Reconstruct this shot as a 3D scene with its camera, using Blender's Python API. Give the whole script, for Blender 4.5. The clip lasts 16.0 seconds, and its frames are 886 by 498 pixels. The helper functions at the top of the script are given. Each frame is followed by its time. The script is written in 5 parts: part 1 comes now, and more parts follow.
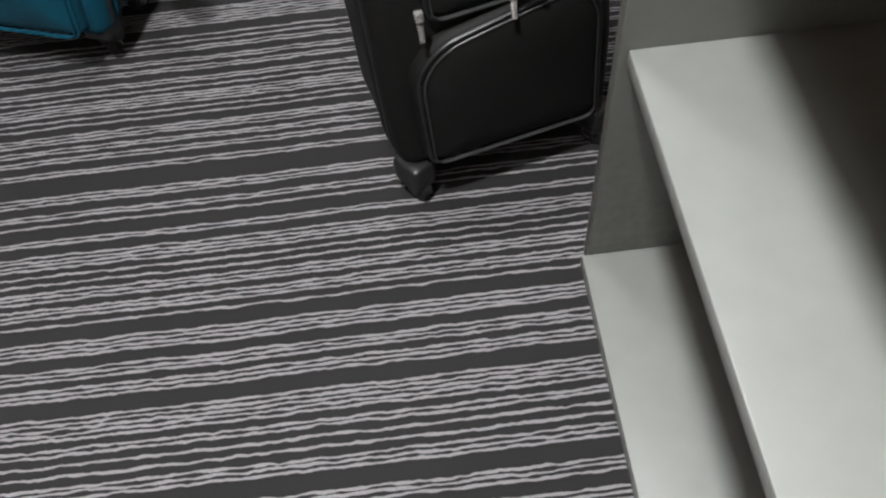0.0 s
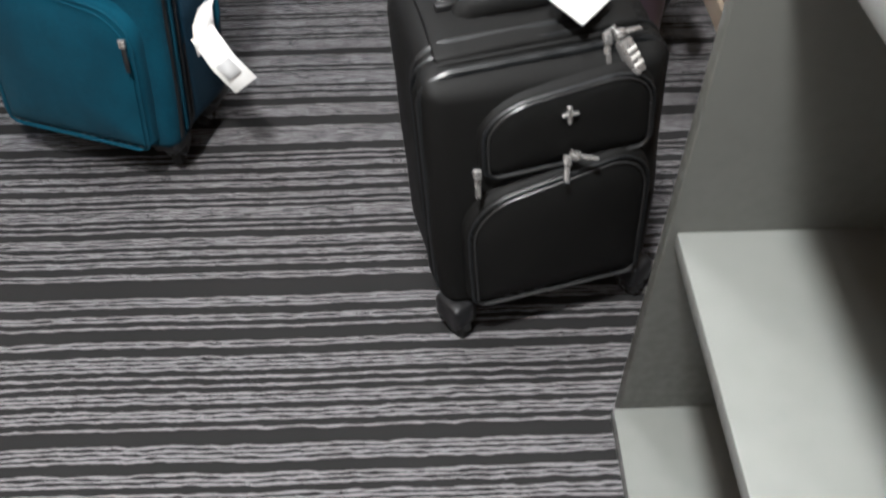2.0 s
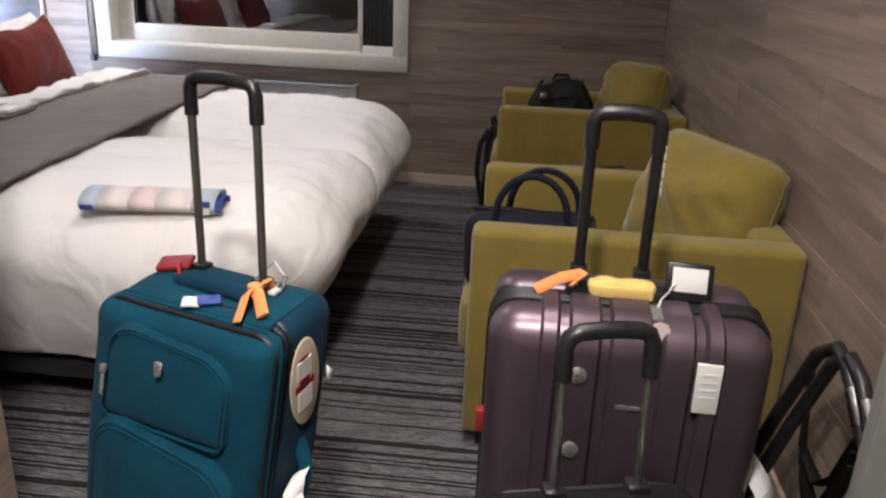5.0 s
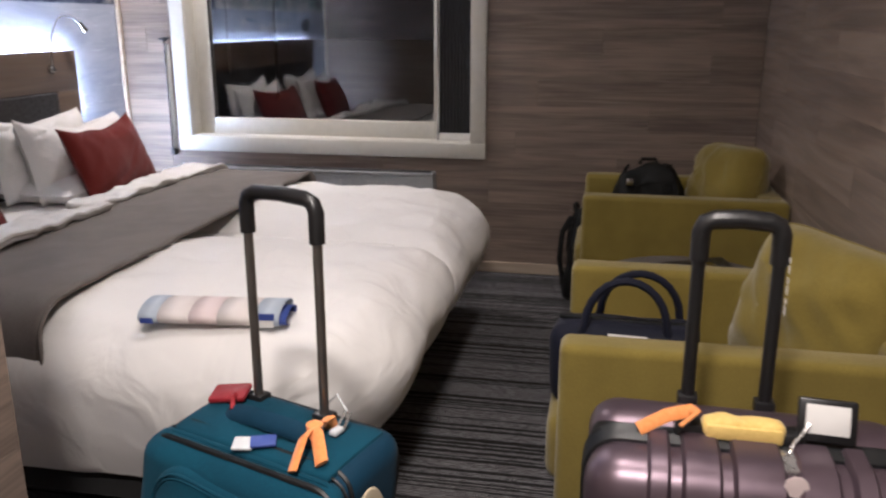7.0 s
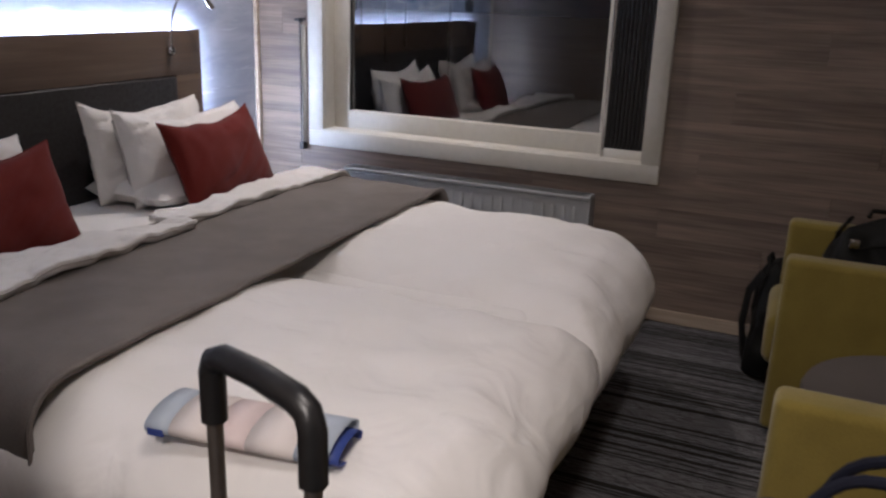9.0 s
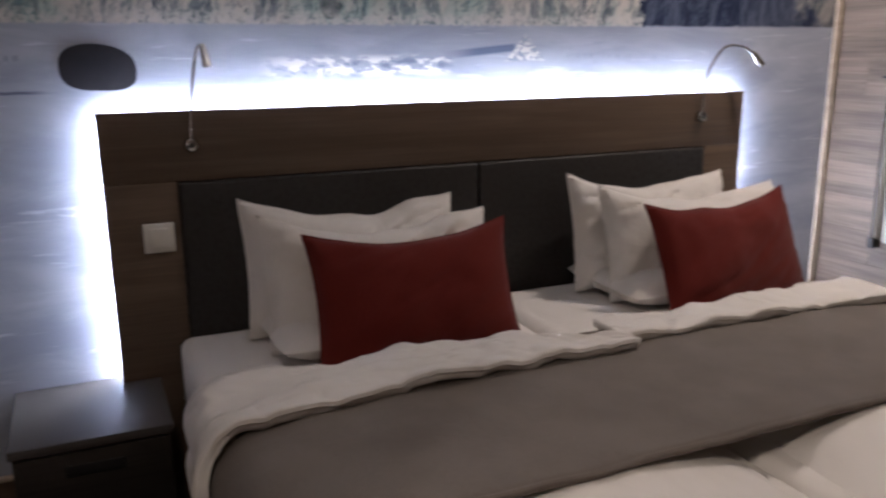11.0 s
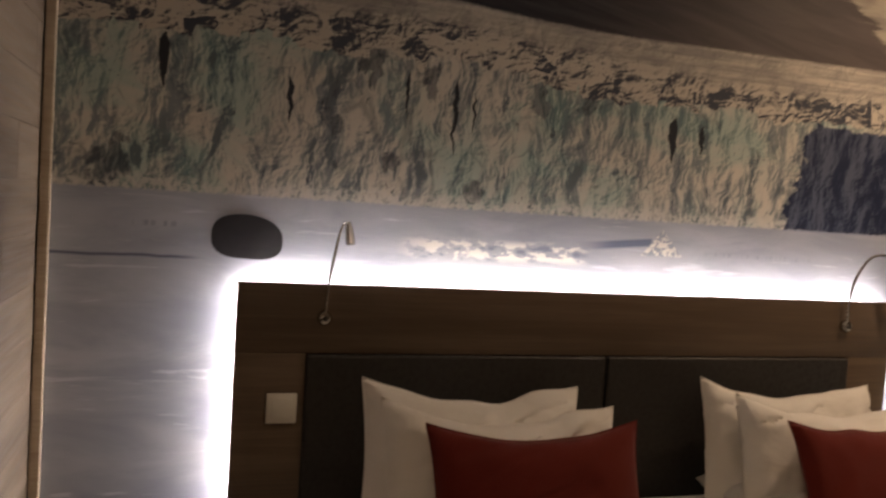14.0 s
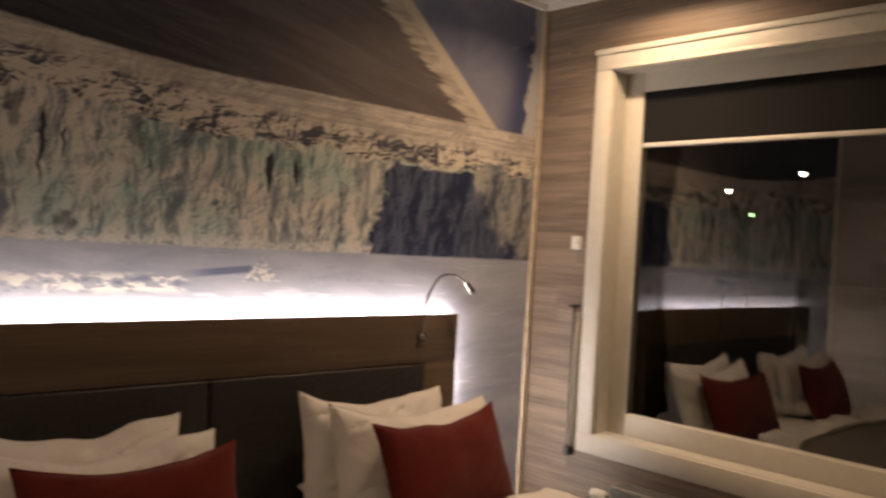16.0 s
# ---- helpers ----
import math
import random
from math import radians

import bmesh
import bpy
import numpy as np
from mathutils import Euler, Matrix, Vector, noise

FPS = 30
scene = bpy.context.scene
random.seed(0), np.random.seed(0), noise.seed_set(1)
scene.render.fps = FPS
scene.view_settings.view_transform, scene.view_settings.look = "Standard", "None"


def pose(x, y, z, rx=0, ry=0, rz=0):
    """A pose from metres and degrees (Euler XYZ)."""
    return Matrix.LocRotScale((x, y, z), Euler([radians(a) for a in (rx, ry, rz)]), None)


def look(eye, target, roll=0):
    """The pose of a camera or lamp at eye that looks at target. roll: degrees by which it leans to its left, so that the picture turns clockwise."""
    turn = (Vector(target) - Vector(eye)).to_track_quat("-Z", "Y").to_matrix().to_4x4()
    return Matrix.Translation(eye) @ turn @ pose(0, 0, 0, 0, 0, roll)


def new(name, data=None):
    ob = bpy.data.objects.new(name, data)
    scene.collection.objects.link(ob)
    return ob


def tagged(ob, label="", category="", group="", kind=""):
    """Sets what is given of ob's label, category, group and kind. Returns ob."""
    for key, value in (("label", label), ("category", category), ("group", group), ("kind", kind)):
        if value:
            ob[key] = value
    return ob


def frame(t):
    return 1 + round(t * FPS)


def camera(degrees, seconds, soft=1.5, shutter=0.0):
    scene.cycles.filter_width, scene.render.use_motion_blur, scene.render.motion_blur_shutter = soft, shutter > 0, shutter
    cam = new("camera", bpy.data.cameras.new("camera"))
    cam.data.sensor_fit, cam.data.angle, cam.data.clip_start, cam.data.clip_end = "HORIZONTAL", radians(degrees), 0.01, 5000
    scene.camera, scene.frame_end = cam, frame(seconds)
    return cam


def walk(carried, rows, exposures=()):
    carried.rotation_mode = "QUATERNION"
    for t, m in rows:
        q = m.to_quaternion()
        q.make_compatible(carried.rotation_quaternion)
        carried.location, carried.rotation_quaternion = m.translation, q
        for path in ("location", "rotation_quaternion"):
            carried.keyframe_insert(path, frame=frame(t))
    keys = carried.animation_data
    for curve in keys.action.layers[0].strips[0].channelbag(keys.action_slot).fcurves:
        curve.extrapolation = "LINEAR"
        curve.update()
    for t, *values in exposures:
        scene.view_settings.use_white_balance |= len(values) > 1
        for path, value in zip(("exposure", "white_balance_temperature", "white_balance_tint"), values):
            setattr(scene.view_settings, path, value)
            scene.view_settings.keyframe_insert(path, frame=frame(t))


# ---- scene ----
cam = camera(57.3, 16.0, soft=2.3, shutter=0.4)
EXPOSURES = [(0, 0.98, 4720, 3), (2.0, 1.15, 4700, 3), (3.0, 1.28, 4750, 4), (3.5, 1.05, 4850, 5), (4.0, 0.84, 5000, 7), (4.5, 0.70, 5050, 8), (6.8, 0.60, 5100, 10), (7.5, 0.25, 5100, 11), (8.2, 0.07, 5080, 11), (10.3, -0.31, 5450, 13), (11.0, -0.36, 5650, 13), (12.0, -0.37, 5600, 13), (12.5, -0.41, 6000, 14), (13.5, -0.62, 7500, 15), (14.5, -0.70, 8300, 15), (16.0, -0.64, 8400, 17)]
PATH = [
    (0, (2.867, -4.627, 1.089), (2.876, -3.512, -0.571), -6.3),
    (0.5, (2.866, -4.623, 1.091), (2.867, -3.498, -0.562), -6.0),
    (1, (2.857, -4.615, 1.11), (2.86, -3.476, -0.534), -5.2),
    (1.5, (2.843, -4.611, 1.131), (2.851, -3.41, -0.468), -3.1),
    (2, (2.832, -4.591, 1.171), (2.819, -3.292, -0.351), -2.1),
    (2.5, (2.813, -4.578, 1.208), (2.776, -3.141, -0.183), -0.8),
    (3, (2.802, -4.577, 1.242), (2.731, -3.01, 0.001), -0.0),
    (3.5, (2.801, -4.572, 1.271), (2.694, -2.904, 0.173), 0.5),
    (4, (2.793, -4.572, 1.304), (2.666, -2.821, 0.347), 1.2),
    (4.5, (2.79, -4.577, 1.319), (2.638, -2.758, 0.5), 2.0),
    (6.8, (2.727, -4.408, 1.335), (2.417, -2.504, 0.806), 0.7),
    (7, (2.748, -4.358, 1.348), (2.374, -2.467, 0.813), 0.0),
    (7.5, (2.756, -4.17, 1.343), (2.211, -2.322, 0.803), -0.3),
    (7.6, (2.742, -4.143, 1.355), (2.176, -2.304, 0.811), -0.1),
    (8, (2.681, -3.994, 1.354), (2.076, -2.17, 0.8), 0.9),
    (8.2, (2.658, -3.917, 1.369), (2.049, -2.098, 0.802), 1.3),
    (10.3, (2.525, -3.061, 1.415), (1.119, -1.746, 0.874), 0.6),
    (10.5, (2.46, -2.954, 1.38), (0.915, -1.79, 0.872), 0.2),
    (11, (2.428, -2.825, 1.378), (0.654, -2.033, 0.9), -0.4),
    (11.5, (2.361, -2.797, 1.36), (0.503, -2.214, 0.903), -0.3),
    (12, (2.333, -2.858, 1.352), (0.455, -2.324, 0.919), 0.7),
    (12.5, (2.304, -2.899, 1.402), (0.414, -2.403, 0.98), 1.6),
    (13, (2.307, -2.867, 1.416), (0.381, -2.44, 1.085), 2.2),
    (13.5, (2.312, -2.892, 1.439), (0.382, -2.414, 1.223), 3.1),
    (14, (2.323, -2.905, 1.461), (0.415, -2.313, 1.353), 3.7),
    (14.5, (2.362, -2.897, 1.476), (0.499, -2.17, 1.442), 3.8),
    (15, (2.39, -2.894, 1.474), (0.607, -1.989, 1.485), 3.6),
    (15.5, (2.437, -2.881, 1.491), (0.778, -1.765, 1.497), 3.5),
    (16, (2.489, -2.912, 1.502), (1.03, -1.543, 1.493), 3.3),
]
walk(cam, [(t, look(eye, target, roll)) for t, eye, target, roll in PATH], EXPOSURES)

# ---- world: night outside ----
world = bpy.data.worlds.new("night")
scene.world = world
world.use_nodes = True
world.node_tree.nodes["Background"].inputs[0].default_value = (0.010, 0.013, 0.020, 1)
world.node_tree.nodes["Background"].inputs[1].default_value = 0.15

WARM = (1.0, 0.77, 0.555)
CEIL = 2.65


def downlight(x, y, power, radius=0.05, spread=150):
    """A recessed ceiling lamp: rim, glowing disc and its light."""
    lamp = bpy.data.lights.new("ceiling_lamp", "AREA")
    lamp.shape, lamp.size, lamp.energy, lamp.color = "DISK", radius * 2, power, WARM
    lamp.spread = radians(spread)
    ob = new("ceiling_lamp", lamp)
    ob.matrix_world = pose(x, y, CEIL - 0.012)
    return ob


# second entry: fill added for the armchairs and east wall, no known lamp
SPOTS = [(0.72, -0.40, 19, 0.05, 150), (2.60, -1.50, 1, 0.05, 150), (2.35, -5.4, 3, 0.05, 150), (2.54, -4.48, 44, 0.12, 150), (2.60, -3.08, 11, 0.15, 150)]
for sx, sy, power, rad, spread in SPOTS:
    downlight(sx, sy, power, rad, spread)


# ---- node helpers ----
class Nodes:
    def __init__(self, name, rough=0.6, metal=0.0, color=(0.5, 0.5, 0.5), spec=0.5):
        self.mat = bpy.data.materials.new(name)
        self.mat.use_nodes = True
        self.t = self.mat.node_tree
        self.b = self.t.nodes["Principled BSDF"]
        self.b.inputs["Roughness"].default_value = rough
        self.b.inputs["Metallic"].default_value = metal
        self.b.inputs["Specular IOR Level"].default_value = spec
        self.b.inputs["Base Color"].default_value = (*color, 1)

    def put(self, socket, v):
        if isinstance(v, bpy.types.NodeSocket):
            self.t.links.new(v, socket)
        elif isinstance(v, (tuple, list)) and len(v) == 3 and socket.type == "RGBA":
            socket.default_value = (*v, 1)
        else:
            socket.default_value = v

    def math(self, op, a, b=0.0, c=0.0, clamp=False):
        n = self.t.nodes.new("ShaderNodeMath")
        n.operation, n.use_clamp = op, clamp
        for s, v in zip(n.inputs, (a, b, c)):
            self.put(s, v)
        return n.outputs[0]

    def add(self, a, b):
        return self.math("ADD", a, b)

    def sub(self, a, b):
        return self.math("SUBTRACT", a, b)

    def mul(self, a, b):
        return self.math("MULTIPLY", a, b)

    def most(self, a, b):
        return self.math("MAXIMUM", a, b)

    def ramp(self, v, lo, hi, a=0.0, b=1.0):
        n = self.t.nodes.new("ShaderNodeMapRange")
        n.interpolation_type = "SMOOTHSTEP"
        for s, x in zip(n.inputs, (v, lo, hi, a, b)):
            self.put(s, x)
        return n.outputs[0]

    def vec(self, x, y, z):
        n = self.t.nodes.new("ShaderNodeCombineXYZ")
        for s, v in zip(n.inputs, (x, y, z)):
            self.put(s, v)
        return n.outputs[0]

    def xyz(self, v):
        n = self.t.nodes.new("ShaderNodeSeparateXYZ")
        self.put(n.inputs[0], v)
        return n.outputs[0], n.outputs[1], n.outputs[2]

    def world(self):
        return self.t.nodes.new("ShaderNodeNewGeometry").outputs["Position"]

    def local(self):
        return self.t.nodes.new("ShaderNodeTexCoord").outputs["Object"]

    def rand(self):
        return self.t.nodes.new("ShaderNodeObjectInfo").outputs["Random"]

    def noise(self, v, scale=5.0, detail=3.0, rough=0.5, warp=0.0):
        n = self.t.nodes.new("ShaderNodeTexNoise")
        self.put(n.inputs["Vector"], v)
        n.inputs["Scale"].default_value, n.inputs["Detail"].default_value = scale, detail
        n.inputs["Roughness"].default_value, n.inputs["Distortion"].default_value = rough, warp
        return n.outputs[0]

    def cells(self, v, scale=5.0, feature="F1", out=0):
        n = self.t.nodes.new("ShaderNodeTexVoronoi")
        n.feature = feature
        self.put(n.inputs["Vector"], v)
        n.inputs["Scale"].default_value = scale
        return n.outputs[out]

    def mix(self, f, a, b, blend="MIX"):
        n = self.t.nodes.new("ShaderNodeMix")
        n.data_type, n.blend_type = "RGBA", blend
        self.put(n.inputs[0], f)
        self.put(n.inputs[6], a)
        self.put(n.inputs[7], b)
        return n.outputs[2]

    def bump(self, h, strength=0.3, distance=0.002):
        n = self.t.nodes.new("ShaderNodeBump")
        n.inputs["Strength"].default_value, n.inputs["Distance"].default_value = strength, distance
        self.put(n.inputs["Height"], h)
        self.t.links.new(n.outputs[0], self.b.inputs["Normal"])

    def color(self, c):
        self.put(self.b.inputs["Base Color"], c)

    def gloss(self, r):
        self.put(self.b.inputs["Roughness"], r)


def cloth(name, c, c2=None, weave=900, rough=0.9, sheen=0.2, relief=0.25, big=7):
    n = Nodes(name, rough, spec=0.2)
    p = n.local()
    c2 = c2 or tuple(v * 0.82 for v in c)
    n.color(n.mix(n.ramp(n.add(n.mul(n.noise(p, big, 3), 0.6), n.mul(n.noise(p, weave * 0.25, 2), 0.4)), 0.35, 0.65), c2, c))
    n.b.inputs["Sheen Weight"].default_value = sheen
    n.bump(n.noise(p, weave, 2), relief, 0.001)
    return n.mat


def plastic(name, c, rough=0.45, metal=0.0, relief=0.1):
    n = Nodes(name, rough, metal)
    p = n.local()
    k = n.noise(p, 30, 3)
    n.color(n.mix(k, tuple(v * 0.85 for v in c), c))
    n.gloss(n.ramp(n.noise(p, 60, 3), 0.3, 0.7, rough * 0.8, min(1, rough * 1.25)))
    if relief:
        n.bump(n.noise(p, 400, 2), relief, 0.0005)
    return n.mat


def wood(name, dark, light, rough=0.5, spread=0.35):
    n = Nodes(name, rough, spec=0.35)
    x, y, z = n.xyz(n.world())
    off = n.mul(n.rand(), 37.0)
    v = n.vec(n.add(n.mul(x, 1.3), off), n.add(n.mul(y, 1.3), off), n.add(n.mul(z, 16.0), off))
    v2 = n.vec(n.add(n.mul(x, 4.0), off), n.add(n.mul(y, 4.0), off), n.add(n.mul(z, 150.0), off))
    broad, fine = n.noise(v, 1.0, 4, 0.55, 0.6), n.noise(v2, 1.0, 3)
    f = n.add(n.add(n.mul(broad, 0.62), n.mul(fine, 0.38)), n.mul(n.sub(n.rand(), 0.5), spread))
    n.color(n.mix(n.ramp(f, 0.3, 0.72), dark, light))
    n.gloss(n.ramp(fine, 0.3, 0.7, rough * 0.85, rough * 1.2))
    n.bump(fine, 0.2, 0.001)
    return n.mat


# carpet: dark pile with bundles of thin uneven pale yarn lines across the room
n = Nodes("carpet", 0.95, spec=0.1)
x, y, z = n.xyz(n.world())
S = 0.0080
drift = n.mul(n.sub(n.noise(n.vec(n.mul(x, 3.0), n.mul(y, 2.0), 0.0), 1.0, 2), 0.5), 0.012)
rowpos = n.math("DIVIDE", n.add(y, drift), S)
k = n.math("FLOOR", rowpos)
inrow = n.sub(n.math("FRACT", rowpos), 0.5)
hash_k = n.t.nodes.new("ShaderNodeTexWhiteNoise")
hash_k.noise_dimensions = "1D"
n.put(hash_k.inputs["W"], k)
sway = n.add(n.mul(n.sub(n.noise(n.vec(n.mul(x, 22.0), n.mul(k, 5.3), 0.0), 1.0, 2), 0.5), 1.1), n.mul(n.sub(n.noise(n.vec(n.mul(x, 75.0), n.mul(k, 3.7), 4.0), 1.0, 1), 0.5), 0.45))
thick = n.ramp(n.noise(n.vec(n.mul(x, 30.0), n.mul(k, 9.1), 7.0), 1.0, 2), 0.3, 0.7, 0.15, 0.36)
off = n.math("ABSOLUTE", n.sub(inrow, sway))
strand = n.ramp(n.sub(off, thick), -0.07, 0.07, 1, 0)
band = n.noise(n.vec(n.mul(k, 0.30), 0.0, 0.0), 1.0, 1, 0.5)
there = n.math("GREATER_THAN", n.add(band, n.mul(n.sub(hash_k.outputs["Value"], 0.5), 0.42)), 0.425)
pale = n.mul(strand, there)
tuft = n.noise(n.vec(n.mul(x, 260.0), n.mul(y, 420.0), 0.0), 1.0, 2)
pale = n.mul(pale, n.ramp(tuft, 0.2, 0.6, 0.65, 1.0))
darkpile = n.mix(n.noise(n.world(), 3.0, 3), (0.0175, 0.017, 0.017), (0.0265, 0.0255, 0.0255))
n.color(n.mix(pale, darkpile, (0.240, 0.234, 0.243)))
n.bump(n.add(n.mul(tuft, 0.5), n.mul(pale, 0.8)), 0.6, 0.004)
CARPET = n.mat

PLANK = wood("wall_planks", (0.125, 0.096, 0.078), (0.285, 0.222, 0.176), spread=0.10)
BACKING = plastic("panel_backing", (0.03, 0.026, 0.024), 0.9)
OAK = wood("headboard_veneer", (0.092, 0.064, 0.046), (0.150, 0.107, 0.076), 0.5, spread=0.1)
STRIPOAK = wood("light_trim", (0.34, 0.27, 0.20), (0.50, 0.42, 0.33), 0.5, spread=0.1)
DARKWOOD = wood("dark_stained_wood", (0.014, 0.012, 0.011), (0.032, 0.027, 0.024), 0.35, spread=0.1)
STANDTOP = wood("grey_stained_top", (0.06, 0.055, 0.052), (0.11, 0.10, 0.095), 0.38, spread=0.1)
WHITEPAINT = plastic("white_paint", (0.62, 0.60, 0.54), 0.4)
CEILPAINT = plastic("ceiling_paint", (0.78, 0.76, 0.72), 0.85)
SHELFWHITE = plastic("pale_laminate", (0.215, 0.221, 0.207), 0.38)
SHELFGREY = plastic("grey_green_laminate", (0.145, 0.149, 0.135), 0.5)
lt = Nodes("white_bedlinen", 0.85, spec=0.2)
p = lt.local()
lt.color(lt.mix(lt.noise(p, 5, 3), (0.79, 0.77, 0.75), (0.84, 0.82, 0.80)))
soft_fold = lt.noise(lt.vec(*[lt.mul(k, s) for k, s in zip(lt.xyz(p), (3.0, 4.2, 2.0))]), 1.0, 2, 0.45, 0.6)
crumple = lt.math("ABSOLUTE", lt.sub(lt.noise(p, 4.5, 3, 0.5, 0.8), 0.5))
lt.bump(lt.add(lt.add(soft_fold, lt.mul(lt.ramp(crumple, 0.0, 0.2, 1, 0), 0.22)), lt.mul(lt.noise(p, 600, 2), 0.02)), 0.50, 0.03)
LINEN = lt.mat
n = Nodes("creased_sheet", 0.85, spec=0.2)
p = n.local()
n.color(n.mix(n.noise(p, 6, 3), (0.68, 0.66, 0.64), (0.75, 0.73, 0.71)))
px, py, pz = n.xyz(p)
ridge = n.math("ABSOLUTE", n.sub(n.noise(n.vec(n.mul(px, 7.0), n.mul(py, 3.2), n.mul(pz, 3.0)), 1.0, 2, 0.45, 0.7), 0.5))
n.bump(n.add(n.ramp(ridge, 0.0, 0.12, 1, 0), n.noise(n.vec(n.mul(px, 9.0), n.mul(py, 4.0), n.mul(pz, 5.0)), 1.0, 2)), 0.45, 0.016)
SHEET = n.mat
n = Nodes("pillow_cotton", 0.85, spec=0.2)
p = n.local()
n.color(n.mix(n.noise(p, 8, 3), (0.68, 0.66, 0.64), (0.74, 0.72, 0.70)))
soft = n.noise(n.vec(*[n.mul(k, s) for k, s in zip(n.xyz(p), (4.0, 4.0, 9.0))]), 1.0, 3, 0.5, 1.0)
pleat = n.math("ABSOLUTE", n.sub(n.noise(n.vec(*[n.mul(k, s) for k, s in zip(n.xyz(p), (6.0, 8.0, 4.0))]), 1.0, 2, 0.5, 0.8), 0.5))
n.bump(n.add(n.add(soft, n.mul(n.ramp(pleat, 0.0, 0.20, 1, 0), 0.16)), n.mul(n.noise(p, 500, 2), 0.03)), 0.55, 0.02)
COTTON = n.mat
THROW = cloth("taupe_throw", (0.185, 0.165, 0.150), (0.150, 0.132, 0.120), 900, 0.95, 0.1, 0.4)
RED = cloth("rust_red_weave", (0.128, 0.014, 0.010), (0.104, 0.011, 0.008), 800, 0.9, 0.1, 0.5, 3)
LEATHER = plastic("dark_leatherette", (0.018, 0.016, 0.016), 0.55, relief=0.4)
OLIVE = cloth("olive_upholstery", (0.205, 0.158, 0.030), (0.166, 0.127, 0.023), 800, 0.92, 0.25, 0.4)
BEDDARK = cloth("bed_base_cloth", (0.012, 0.012, 0.013))
RADIATOR = plastic("radiator_enamel", (0.36, 0.37, 0.38), 0.4)
CHROME = plastic("brushed_metal", (0.55, 0.54, 0.53), 0.22, 1.0, 0)
GUNMETAL = plastic("dark_bronze_tube", (0.26, 0.24, 0.22), 0.36, 0.9, 0)
BRIGHTTUBE = plastic("bright_tube", (0.42, 0.41, 0.40), 0.2, 0.95, 0)
SILVER = plastic("satin_silver", (0.50, 0.49, 0.48), 0.26, 0.75, 0)
BLACKPL = plastic("black_plastic", (0.012, 0.012, 0.013), 0.35)
RUBBER = plastic("black_rubber", (0.010, 0.010, 0.010), 0.7)
WHITEPL = plastic("white_plastic", (0.75, 0.74, 0.70), 0.4)
PAPER = plastic("paper", (0.80, 0.79, 0.77), 0.8)
BLIND = cloth("black_blind", (0.006, 0.006, 0.007))

n = Nodes("led_strip", 0.5)
n.b.inputs["Emission Color"].default_value = (0.95, 0.95, 0.99, 1)
n.b.inputs["Emission Strength"].default_value = 145.0
LED = n.mat
n = Nodes("lamp_glow", 0.5)
n.b.inputs["Emission Color"].default_value = (*WARM, 1)
n.b.inputs["Emission Strength"].default_value = 12.0
GLOW = n.mat

# window glass: sees through to the night and mirrors the room
n = Nodes("window_glass")
n.t.nodes.remove(n.b)
fr = n.t.nodes.new("ShaderNodeFresnel")
fr.inputs[0].default_value = 1.9
gl = n.t.nodes.new("ShaderNodeBsdfGlossy")
gl.inputs["Roughness"].default_value = 0.01
tr = n.t.nodes.new("ShaderNodeBsdfTransparent")
mixer = n.t.nodes.new("ShaderNodeMixShader")
n.t.links.new(n.math("MULTIPLY", fr.outputs[0], 1.6, clamp=True), mixer.inputs[0])
n.t.links.new(tr.outputs[0], mixer.inputs[1])
n.t.links.new(gl.outputs[0], mixer.inputs[2])
n.t.links.new(mixer.outputs[0], n.t.nodes["Material Output"].inputs[0])
GLASS = n.mat


